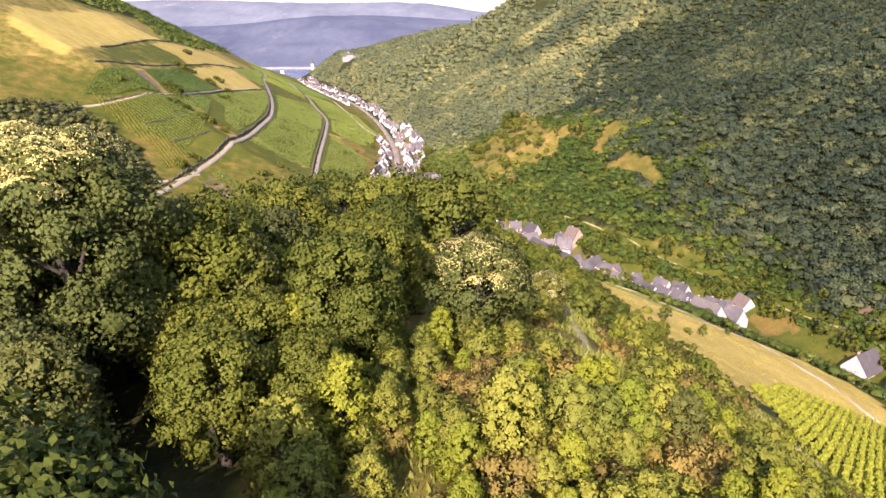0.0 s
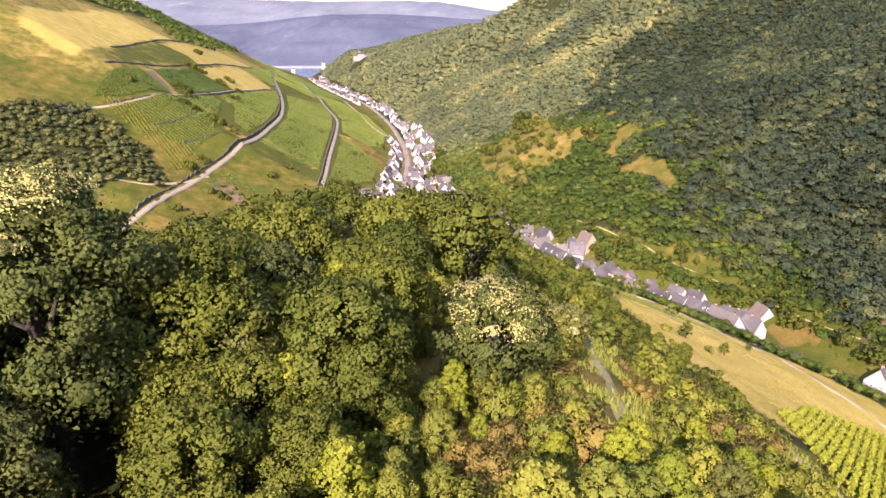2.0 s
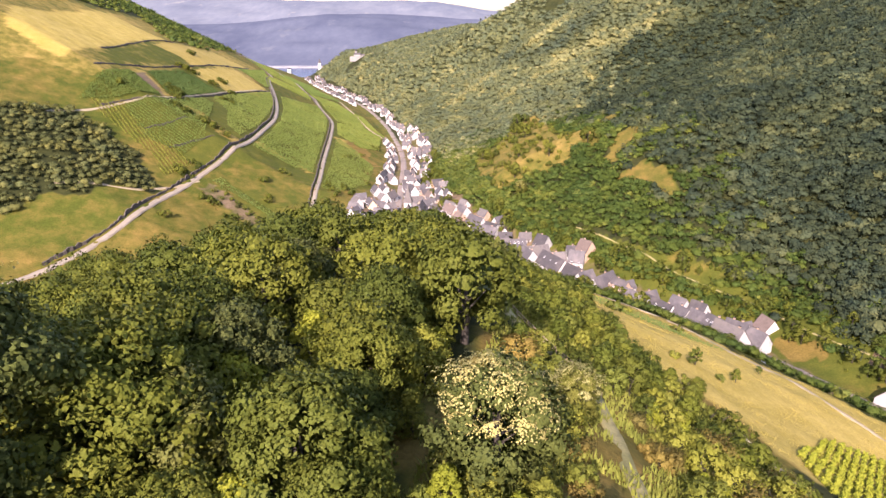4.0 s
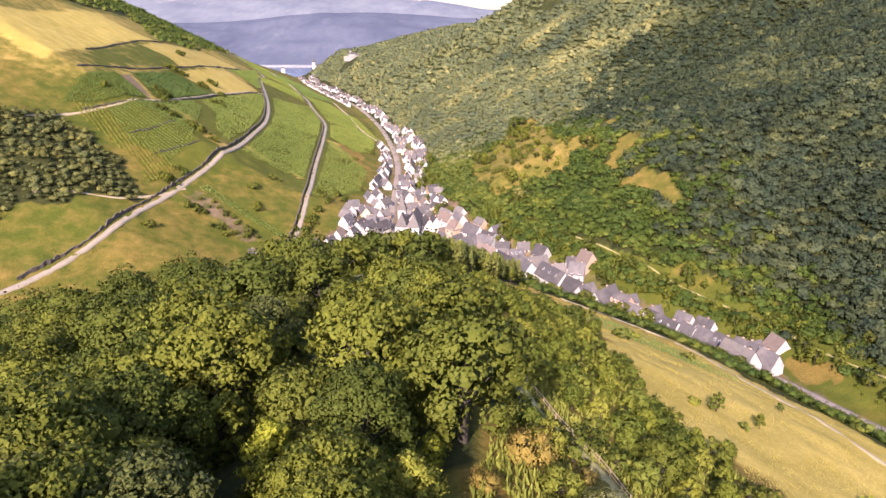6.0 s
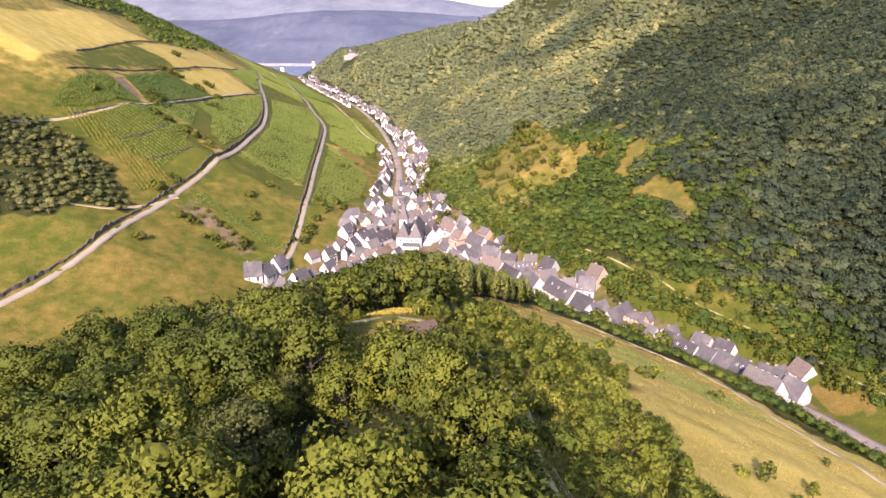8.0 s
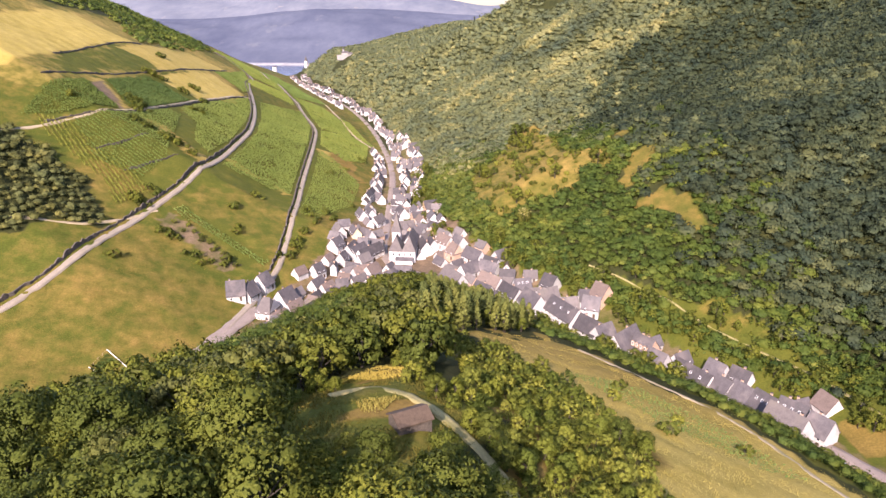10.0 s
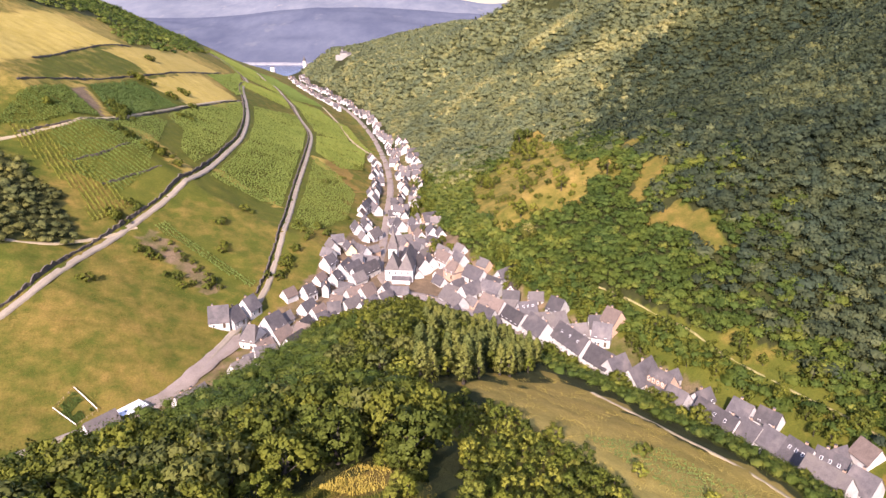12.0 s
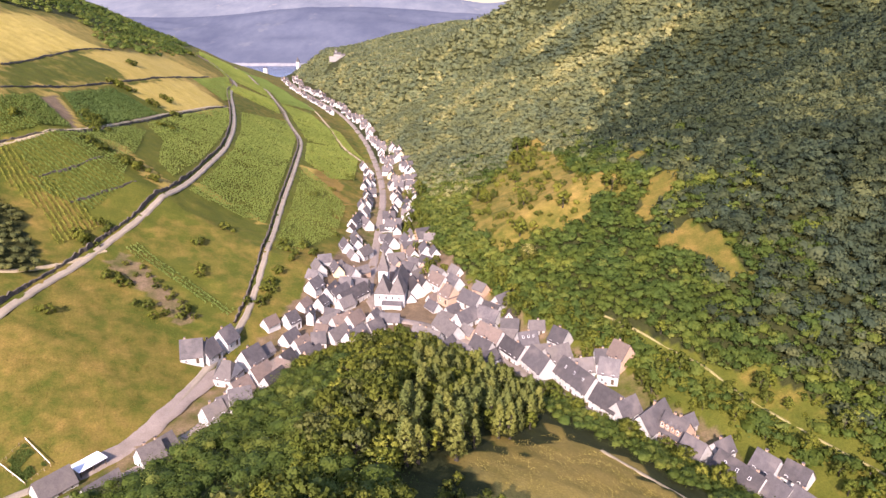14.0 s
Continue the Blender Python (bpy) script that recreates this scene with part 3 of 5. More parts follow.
ribbon("street", [(-24, 402), (-34, 430), (-36, 480), (-38, 540), (-42, 620), (-55, 715), (-84, 860), (-132, 1030), (-218, 1250)], 4.6, M_ROAD, "grey village street", "street")
ribbon("street", [(-24, 402), (-48, 384), (-68, 358), (-80, 318), (-94, 292), (-118, 268)], 4.0, M_ROAD, "grey village street", "street")


# ---- trees ----
def leaf_quads(rng, centres, normals, size, fold=0.4, stray=0.45):
    """Folded leaf sprays at the centres, lying roughly across the normals."""
    n = len(centres)
    nn = normals + rng.normal(0, stray, (n, 3))
    nn /= np.linalg.norm(nn, axis=1, keepdims=True)
    t = np.cross(nn, rng.normal(0, 1, (n, 3)))
    t /= np.linalg.norm(t, axis=1, keepdims=True) + 1e-9
    b = np.cross(nn, t)
    s = size * rng.uniform(0.6, 1.3, (n, 1))
    w = s * rng.uniform(0.5, 0.85, (n, 1))
    drop = -nn * s * fold
    v = np.stack([centres - t * s, centres - b * w + drop, centres + t * s * 0.9, centres + b * w + drop * 0.4], 1)
    return v.reshape(-1, 3), np.arange(n * 4).reshape(n, 4)


def dome(level):
    """Directions and triangles of a ball without its underside."""
    bm = bmesh.new()
    bmesh.ops.create_icosphere(bm, subdivisions=level, radius=1.0)
    d = np.array([tuple(v.co) for v in bm.verts])
    f = np.array([[v.index for v in q.verts] for q in bm.faces])
    bm.free()
    f = f[d[f, 2].mean(1) > -0.45]
    keep = np.unique(f)
    back = np.zeros(len(d), int)
    back[keep] = np.arange(len(keep))
    return d[keep], back[f]


def crown_mesh(name, seed, width, height, clumps, leaves, size, taper=0.0, droop=0.0, top_only=False):
    """A crown of clumps of leaves on an uneven ellipsoid; z = 0 is its foot. taper 1 makes a cone.
    top_only: just sprays on the upper side of the clumps, for blossom."""
    rng = np.random.default_rng(seed)
    verts, quads, norms, base = [], [], [], 0
    d0, f0 = dome(1)
    heart = np.array([0, 0, height * 0.42])

    def put(v, q, n):
        nonlocal base
        verts.append(v)
        quads.append(q + base)
        norms.append(unit(n))
        base += len(v)

    for k in range(clumps):
        h = ((k + 0.5) / clumps) ** 0.85
        ang = k * 2.39996 + rng.uniform(-0.5, 0.5)
        prof = (1 - h) * taper + math.sqrt(max(0.03, 1 - (2 * h - 0.85) ** 2 / 1.4)) * (1 - taper)
        rad = width * 0.5 * prof * rng.uniform(0.35, 1.0) ** 0.6
        c = np.array([math.cos(ang) * rad, math.sin(ang) * rad, height * (0.10 + 0.84 * h) - droop * rad * 0.4])
        r = width * rng.uniform(0.09, 0.27) * (1 - 0.45 * taper * h) * min(1, (26 / clumps) ** 0.4)
        if top_only and h < (0.8 if width > 10 else 0.5):
            continue
        out = (c - heart) / (np.linalg.norm(c - heart) + 1e-9)
        squash = np.array([1, 1, 0.8])
        w = rng.normal(0, 2.2, (3, 3))
        phase = rng.uniform(0, 6, 3)
        swell = lambda q: 1 + 0.15 * np.sin(q @ w * 1.6 + phase).sum(1)
        if not top_only:
            put(c + d0 * (r * 0.45 * swell(d0))[:, None] * squash, f0, 0.7 * d0 + 0.7 * out)
        d = rng.normal(0, 1, (leaves, 3))
        d[:, 2] = np.abs(d[:, 2]) + 0.7 if top_only else d[:, 2] + 0.3
        d = unit(d + 0.35 * out)
        pts = c + d * (r * swell(d) * (1.08 if top_only else rng.uniform(0.55, 1.0, leaves) ** 0.7 * rng.choice((1.0, 1.08, 1.25), leaves)))[:, None] * squash
        lv, lq = leaf_quads(rng, pts, d, size)
        soft_n = unit(0.75 * d + 0.7 * out)
        put(lv, lq, np.repeat(soft_n + rng.normal(0, 0.26, soft_n.shape), 4, 0))
    faces = [tuple(f) for q in quads for f in q.tolist()]
    return mesh_of(name, np.concatenate(verts), faces, True, np.concatenate(norms))


def trunk_mesh(name, seed, height, radius, limbs=5, spread=1.6):
    """A tapered, slightly bent trunk with limbs."""
    rng = random.Random(seed)
    verts, faces = [], []

    def tube(path, r0, r1, sides=6):
        start = len(verts)
        for i, p in enumerate(path):
            r = r0 + (r1 - r0) * i / (len(path) - 1)
            for s in range(sides):
                a = s * 2 * math.pi / sides
                verts.append((p[0] + r * math.cos(a), p[1] + r * math.sin(a), p[2]))
        for i in range(len(path) - 1):
            for s in range(sides):
                a, b = start + i * sides + s, start + i * sides + (s + 1) % sides
                faces.append((a, b, b + sides, a + sides))

    bend = [(rng.uniform(-0.2, 0.2) * k, rng.uniform(-0.2, 0.2) * k, height * k / 4 - (0.4 if k == 0 else 0)) for k in range(5)]
    tube(bend, radius, radius * 0.3)
    for k in range(limbs):
        a, h = k * 2.4 + rng.uniform(-0.4, 0.4), height * rng.uniform(0.45, 0.85)
        p = [(math.cos(a) * spread * q, math.sin(a) * spread * q, h + spread * 0.8 * q) for q in (0, 0.5, 1)]
        tube(p, radius * 0.4, radius * 0.12, 5)
    return mesh_of(name, verts, faces, True)


def tree_kind(label, category, material, seed, width, height, stem, clumps, leaves, size, taper=0.0, droop=0.0, limbs=5, blossom=0):
    """One model tree of a kind, away from view until copied: an empty with a trunk and a crown."""
    root = new(category.replace(" ", "_"))
    part("trunk", trunk_mesh("trunk", seed, stem + height * 0.6, 0.045 * height + 0.03, limbs, width * 0.28), M_BARK, root)
    part("crown", crown_mesh("crown", seed, width, height, clumps, leaves, size, taper=taper, droop=droop), material, root, at=pose(0, 0, stem))
    if blossom:
        part("blossom", crown_mesh("blossom", seed, width, height, clumps, int(blossom * 1.4), size * 0.48, taper=taper, top_only=True), M_BLOSSOM, root, "cream yellow blossom", at=pose(0, 0, stem))
    return tagged(root, label, category)


def plant(kind, x, y, scale, turn, first):
    """Stands a copy of a model tree on the ground; the first use moves the model itself."""
    m = pose(x, y, float(land(x, y)) - 0.15, 0, 0, turn) @ Matrix.Scale(scale, 4)
    if first:
        kind.matrix_basis = m
        return kind
    o = copy_thing(kind, pose(x, y, float(land(x, y)) - 0.15, 0, 0, turn))
    o.scale = (scale, scale, scale)
    return o


def scatter(rng, x0, x1, y0, y1, gap, keep):
    """Jittered grid of plan points where keep(x, y) holds."""
    gx, gy = np.meshgrid(np.arange(x0, x1, gap), np.arange(y0, y1, gap))
    gx[1::2] += gap / 2
    p = np.stack([gx.ravel(), gy.ravel()], -1) + rng.uniform(-0.42, 0.42, (gx.size, 2)) * gap
    return p[keep(p[:, 0], p[:, 1])]


def canopy(name, label, box_, gap, keep, rng, height, radius, leaves, size, material, layer=9.0, level=3, core_size=0.68, mean=None, spread=0.14):
    """A closed wood in one mesh: lumpy crowns of many sizes, each with leaf sprays standing out of it."""
    x0, x1, y0, y1 = box_
    p = scatter(rng, x0, x1, y0, y1, gap, keep)
    n = len(p)
    lift = 0.62 + 0.10 * wave(p[:, 0], p[:, 1], layer, 0.3) + 0.12 * wave(p[:, 0] + 31, p[:, 1], layer * 2.7, 1.0) + rng.normal(0, 0.06, n)
    r = radius * np.clip(np.exp(rng.normal(-0.06, 0.36, n)), 0.45, 2.0)
    c = np.column_stack([p, land(p[:, 0], p[:, 1]) + height * np.clip(lift, 0.1, 1.2) - r * 0.45])
    tall = rng.uniform(0.45, 0.75, n)

    def lumps(d, who):
        """Swell of each crown in the given directions: billows of three sizes."""
        out = np.zeros(len(d))
        for k, amp in ((2.2, 0.17), (4.6, 0.15), (8.5, 0.13)):
            w = axes[k][who]
            out += amp * np.sin((d * w).sum(1) * k + phase[k][who]) * np.cos((d[:, [1, 2, 0]] * w).sum(1) * k * 0.8 + phase[k][who] * 1.7)
        return 1 + out

    axes, phase = {}, {}
    for k in (2.2, 4.6, 8.5):
        w = rng.normal(0, 1, (n, 3))
        axes[k] = w / np.linalg.norm(w, axis=1, keepdims=True)
        phase[k] = rng.uniform(0, 6.3, n)
    def lean(d, who):
        """Shading direction on the billows."""
        at = lumps(d, who)
        g = np.stack([(lumps(d + 0.06 * e, who) - at) / 0.06 for e in np.eye(3)], -1)
        return unit(d * at[:, None] - 0.45 * g + np.array([0, 0, 0.35]))

    d0, f0 = dome(level)
    m = len(d0)
    who = np.repeat(np.arange(n), m)
    d = np.tile(d0, (n, 1))
    stretch = np.column_stack([np.ones(n), np.ones(n), tall])
    core = c[who] + d * (r[who] * lumps(d, who) * core_size)[:, None] * stretch[who]
    tris = (f0[None] + (np.arange(n) * m)[:, None, None]).reshape(-1, 3)
    d = rng.normal(0, 1, (n * leaves, 3))
    d[:, 2] += 0.5
    d[:, 1] -= 0.25
    d /= np.linalg.norm(d, axis=1, keepdims=True)
    own = np.repeat(np.arange(n), leaves)
    pts = c[own] + d * (r[own] * lumps(d, own) * rng.uniform(core_size - 0.05, 1.1, n * leaves))[:, None] * stretch[own]
    lv, lq = leaf_quads(rng, pts, d, size * np.sqrt(r[own] / radius)[:, None], 0.4, 0.38)
    turned = np.concatenate([lean(np.tile(d0, (n, 1)), who), np.repeat(unit(lean(d, own) + rng.normal(0, 0.16, d.shape)), 4, 0)])
    me = mesh_of(name, np.concatenate([core, lv]), tris.tolist() + (lq + len(core)).tolist(), True, turned)
    tone = np.clip((0.5 if mean is None else mean(p[:, 0], p[:, 1])) + spread * rng.normal(0, 1, n), 0, 1)
    tone[rng.random(n) < 0.03] += 0.42
    at = me.attributes.new("tone", "FLOAT", "POINT")
    at.data.foreach_set("value", np.concatenate([tone[who], np.repeat(tone[own], 4)]).astype(np.float32))
    return tagged(part(name, me, material), label, "woods", kind="stuff")


# painted tree tone: sunlit ribs, a shaded band, paler patches. Plan line, width, tone
RIB_LIGHT = (
    ([(4, 600), (8, 510), (18, 450)], 22, 0.24),
    ([(2, 795), (42, 818), (70, 817), (94, 839), (130, 860)], 13, 0.34),
    ([(60, 745), (107, 750), (120, 782), (148, 774), (186, 746), (240, 720)], 14, 0.36),
    ([(66, 846), (96, 810), (122, 806), (154, 812)], 11, -0.42),
    ([(205, 540), (216, 500), (212, 455)], 30, 0.22),
    ([(96, 500), (104, 470), (128, 455), (150, 400)], 9, 0.1),
    # haze over the far woods, put in as a paler tone
    ([(-145, 1130), (-198, 1250), (-110, 1122), (-49, 904)], 90, 0.10),
)


def build_woods():
    rng = np.random.default_rng(11)
    xr = lambda y: np.where(y < 430, line_x(y, VALLEY_A), line_x(y, VALLEY_C))
    dr = lambda x, y: np.minimum(line_dist(x, y, VALLEY_A), line_dist(x, y, VALLEY_C))

    def right(x, y):
        clear = soft(x, y, ORCHARD, 3) + soft(x, y, GLADE_HIGH, 1) + soft(x, y, GLADE_UP, 1) + soft(x, y, GLADE_SMALL, 1) + soft(x, y, MEADOW_RIGHT, 4) + inside(x, y, VILLAGE)
        return (x > xr(y)) & (dr(x, y) > 18) & (clear == 0) & (x < 330) & (line_dist(x, y, FOOTPATH) > 2.6)

    edge = lambda x, y: 16 * wave(x, y, 60, 0.4) + 13 * wave(x + 9, y, 23, 1.2) + 9 * wave(x, y + 5, 11, 0.8)
    speck = lambda x, y: np.modf(np.abs(np.sin(x * 12.99 + y * 78.23)) * 437.58)[0] - 0.5
    # upper wood that takes the cloud-shaded leaf colours
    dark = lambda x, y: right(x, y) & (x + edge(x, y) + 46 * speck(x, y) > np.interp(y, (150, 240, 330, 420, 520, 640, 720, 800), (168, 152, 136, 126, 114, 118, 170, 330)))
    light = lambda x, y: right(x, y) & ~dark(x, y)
    low = lambda x, y: y + 30 * wave(x, y, 60, 0.3) + 110 * speck(x + 3, y) < 600
    bump_at = lambda x, y, line, wide: np.exp(-(line_dist(x, y, line) / wide) ** 2)

    def shade(x, y):
        """How light the trees of the hillside are: random swells, plus sunlit ribs and a shaded band put in as tone."""
        k = 0.42 + 0.12 * wave(x, y, 90, 0.7) + 0.08 * wave(x, y + 40, 31, 0.2) + 0.05 * wave(x + 7, y, 17, 1.1)
        for line, wide, gain in RIB_LIGHT:
            k = k + gain * bump_at(x, y, line, wide)
        return k

    canopy("hillside_woods", "bright green broadleaf wood low on the hillside", (-60, 200, 150, 700), 2.9, lambda x, y: light(x, y) & low(x, y), rng, 4.2, 2.9, 72, 0.5, M_WOODS, level=1, mean=shade, core_size=0.66)
    # cloud shade over the upper hill comes from this darker material
    canopy("dark_hillside_woods", "dark green oak wood high on the hillside, cloud shade in its colour", (90, 330, 150, 520), 3.8, dark, rng, 6.0, 4.0, 96, 0.62, M_SHADEDWOOD, level=1, mean=shade, core_size=0.66)
    canopy("dark_hillside_woods", "dark green oak wood high on the hillside, cloud shade in its colour", (90, 330, 520, 800), 4.2, dark, rng, 5.5, 3.9, 56, 0.78, M_SHADEDWOOD, level=1, mean=shade, core_size=0.66, spread=0.1)
    # from here on the haze sits in the leaf material
    canopy("hillside_woods", "green broadleaf wood on the hillside", (-70, 330, 520, 900), 4.2, lambda x, y: light(x, y) & ~low(x, y), rng, 5.0, 3.9, 52, 0.78, M_HAZEDWOODS, level=1, mean=shade, core_size=0.66, spread=0.06)
    canopy("far_woods", "distant green wood on the hillside", (-420, 200, 900, 1500), 6.0, lambda x, y: right(x, y) & (x < 40 + 0.10 * (y - 120)) & (np.hypot(x + 172, (y - 1312) * 0.6) > 22), rng, 5.0, 4.8, 24, 1.25, M_HAZEDWOODS, 15.0, 1, mean=shade, core_size=0.68, spread=0.05)
    canopy("scrub_wood", "dark scrubby wood below the vineyards", (-330, -150, 270, 450), 3.6, lambda x, y: soft(x, y, WOOD_LEFT) > 0, rng, 5.0, 2.3, 60, 0.36, M_SCRUBWOOD, level=1, spread=0.22)
    canopy("hilltop_wood", "grey-green wood along the crest of the vineyard hill", (-520, -230, 500, 1250), 8.5, lambda x, y: ((~open_land(x, y)) | (soft(x, y, HILLTOP, 6) > 0)) & (x < xr(y)), rng, 6.0, 4.4, 30, 0.8, M_WOODS, 14.0, 1, core_size=0.6)
    canopy("ridge_wood", "wood on the ridge behind the start", (-190, 150, -160, 0), 7.5, lambda x, y: (x > line_x(y, VALLEY_B) + 20) & (x < line_x(y, VALLEY_A) - 20) & (np.hypot(x, y) > 25), rng, 6.0, 4.6, 7, 1.0, M_WOODS, level=2)
    canopy("spur_wood", "green broadleaf wood on the flank of the spur", (-92, 0, 196, 345), 3.8,
           lambda x, y: (line_dist(x, y, VALLEY_B) > np.interp(y, (200, 235, 260, 282, 304, 345), (60, 62, 48, 40, 32, 22))) & (x > line_x(y, VALLEY_B)) & (x < np.interp(y, (190, 215, 225, 345), (-6, -6, -24, -24))), rng, 7.0, 3.2, 260, 0.21, M_WOODS, level=2, core_size=0.5)
    canopy("hedge_scrub", "green hedge and scrub between field and houses", (10, 150, 140, 340), 3.0,
           lambda x, y: (x < line_x(y, VALLEY_A)) & (line_dist(x, y, VALLEY_A) > 13) & (line_dist(x, y, TRACK_FIELD) > 3) & (soft(x, y, SPUR_FIELD, 2) == 0) & (line_dist(x, y, VALLEY_A) < np.interp(y, (120, 235, 262, 340), (30, 34, 40, 48))), rng, 4.6, 2.1, 130, 0.19, M_WOODS, level=2, core_size=0.5)


build_woods()


# ---- houses ----
def box(bm, x0, x1, y0, y1, z0, z1):
    v = [bm.verts.new(p) for p in ((x0, y0, z0), (x1, y0, z0), (x1, y1, z0), (x0, y1, z0), (x0, y0, z1), (x1, y0, z1), (x1, y1, z1), (x0, y1, z1))]
    for f in ((3, 2, 1, 0), (4, 5, 6, 7), (0, 1, 5, 4), (1, 2, 6, 5), (2, 3, 7, 6), (3, 0, 4, 7)):
        bm.faces.new([v[i] for i in f])


def gable_body(length, width, eave, rise, foot):
    """Walls with two gables; the ridge runs along x."""
    a, b = length / 2, width / 2
    v = [(-a, -b, -foot), (a, -b, -foot), (a, b, -foot), (-a, b, -foot), (-a, -b, eave), (a, -b, eave), (a, b, eave), (-a, b, eave), (-a, 0, eave + rise), (a, 0, eave + rise)]
    f = [(0, 1, 5, 4), (2, 3, 7, 6), (1, 2, 6, 9, 5), (3, 0, 4, 8, 7)]
    return mesh_of("wall", v, f)


def gable_roof(length, width, eave, rise, over=0.35, thick=0.22, hip=0.0):
    """Two thick roof slopes with eaves; hip draws the ridge ends in."""
    a, b = length / 2 + over * 0.6, width / 2 + over
    drop = over * rise / (width / 2)
    e, r = eave - drop + 0.06, eave + rise + 0.06
    k = a - hip
    v = []
    for up in (0, thick):
        v += [(-a, -b, e + up), (a, -b, e + up), (a, b, e + up), (-a, b, e + up), (-k, 0, r + up), (k, 0, r + up)]
    f = [(6, 7, 11, 10), (8, 9, 10, 11), (1, 0, 4, 5), (3, 2, 5, 4), (0, 1, 7, 6), (2, 3, 9, 8)]
    if hip:
        f += [(7, 8, 11), (9, 6, 10), (2, 1, 5), (0, 3, 4), (1, 2, 8, 7), (3, 0, 6, 9)]
    else:
        f += [(1, 5, 11, 7), (5, 2, 8, 11), (3, 4, 10, 9), (4, 0, 6, 10)]
    return mesh_of("roof", v, f)


WINDOW = {}


def window_mesh(kind):
    """A framed window with its pane set back; faces -y, centred on its foot."""
    if kind not in WINDOW:
        w, h = {"window": (1.0, 1.35), "skylight": (0.8, 1.1), "door": (1.1, 2.1)}[kind]
        bm = bmesh.new()
        t = 0.1
        box(bm, -w / 2, -w / 2 + t, -0.06, 0.05, 0, h)
        box(bm, w / 2 - t, w / 2, -0.06, 0.05, 0, h)
        box(bm, -w / 2 + t, w / 2 - t, -0.06, 0.05, 0, t)
        box(bm, -w / 2 + t, w / 2 - t, -0.06, 0.05, h - t, h)
        n = len(bm.faces)
        box(bm, -w / 2 + t, w / 2 - t, -0.02, 0.03, t, h - t)
        bm.faces.ensure_lookup_table()
        for f in bm.faces[n:]:
            f.material_index = 1
        me = bpy.data.meshes.new(kind)
        bm.to_mesh(me)
        bm.free()
        me.materials.append(M_PAINT if kind != "door" else M_TIMBER)
        me.materials.append(M_GLASS if kind != "door" else M_TIMBER)
        WINDOW[kind] = me
    return WINDOW[kind]


def house(x, y, turn, length, width, storeys=2, wall=None, roof=None, rng=random, label="", pitch=1.26, hip=0.0, chimney=True, dormers=0, skylights=0, foot=5.0, windows=True, base=None):
    """A gabled house: ridge along its own x, its street front facing its own -y."""
    wall, roof = wall or M_WALL, roof or M_SLATE
    eave, rise = 1.95 * storeys + 0.2, pitch * width / 2
    z = float(land(x, y)) - 0.5 if base is None else base
    root = new("house")
    root.matrix_basis = pose(x, y, z, 0, 0, turn)
    part("wall", gable_body(length, width, eave, rise, foot), wall, root)
    part("roof", gable_roof(length, width, eave, rise, hip=hip), roof, root)
    if windows:
        n = max(2, int(length / 3.1))
        for side in [k for k in (0, 1) if math.cos(radians(turn)) * (1, -1)[k] > -0.35]:
            for s in range(int(math.ceil(storeys - 0.5))):
                for i in range(n):
                    px = (i + 0.5) / n * length - length / 2
                    if side == 0 and s == 0 and i == n // 2:
                        part("door", window_mesh("door"), None, root, at=pose(px, -width / 2 - 0.02, 0.05))
                        continue
                    m = pose(px, -width / 2 - 0.02, 0.6 + 2.15 * s)
                    part("window", window_mesh("window"), None, root, at=m if side == 0 else pose(0, 0, 0, 0, 0, 180) @ m)
        for end in [k for k in (90, -90) if math.sin(radians(turn)) * (1 if k < 0 else -1) < 0.35]:
            for s in range(int(storeys) + 1):
                for i in ((-1, 1) if s < int(storeys) else (0,)):
                    m = pose(i * width * 0.22, -length / 2 - 0.02, 0.6 + 2.15 * s)
                    part("window", window_mesh("window"), None, root, at=pose(0, 0, 0, 0, 0, end) @ m)
    slope = math.atan2(rise, width / 2)
    for i in range(skylights):
        px = (i + 0.5) / skylights * length * 0.8 - length * 0.4
        part("skylight", window_mesh("skylight"), None, root, at=pose(px, -width * 0.27, eave + rise * 0.46 + 0.3, math.degrees(slope) - 90, 0, 0))
    for i in range(dormers):
        px = (i + 0.5) / dormers * length * 0.85 - length * 0.425
        d = part("dormer", gable_body(2.2, 1.5, 1.3, 0.7, 0.6), wall, root, at=pose(px, -width * 0.30, eave + rise * 0.30, 0, 0, 90))
        part("dormer_roof", gable_roof(2.2, 1.5, 1.3, 0.7, 0.15, 0.12), roof, d)
        part("window", window_mesh("skylight"), None, d, at=pose(0, 0, 0, 0, 0, -90) @ pose(0, -1.12, 0.15))
    if chimney:
        bm = bmesh.new()
        box(bm, -0.35, 0.35, -0.3, 0.3, -0.6, 1.3)
        stack = part("chimney", bm, M_BRICK, root, at=pose(rng.uniform(-0.3, 0.3) * length, width * 0.1, eave + rise * 0.85))
        cap = bmesh.new()
        box(cap, -0.42, 0.42, -0.37, 0.37, 1.3, 1.45)
        part("chimney_cap", cap, M_SLATE, stack)
    return tagged(root, label or "white plastered house with a grey slate roof", "house", "village houses")


# x, y, turn, length, width, storeys, looks
ROW_UPPER = [
    (116.3, 249.0, -59, 7.5, 8, 2, ''),
    (104.5, 247.5, -60, 12.5, 10, 1.6, 'warm'),
    (112.3, 258.2, -51, 9.1, 8.5, 2, 'sky'),
    (105.7, 263.6, -64, 8.2, 8.5, 2, 'sky'),
    (101.7, 270.8, -64, 8.3, 8, 2, ''),
    (97.0, 276.9, -65, 7.8, 7.5, 2, ''),
    (89.8, 285.5, -61, 15.8, 8, 2, 'sky'),
    (100.8, 291.6, -57, 7.5, 7.5, 1.6, ''),
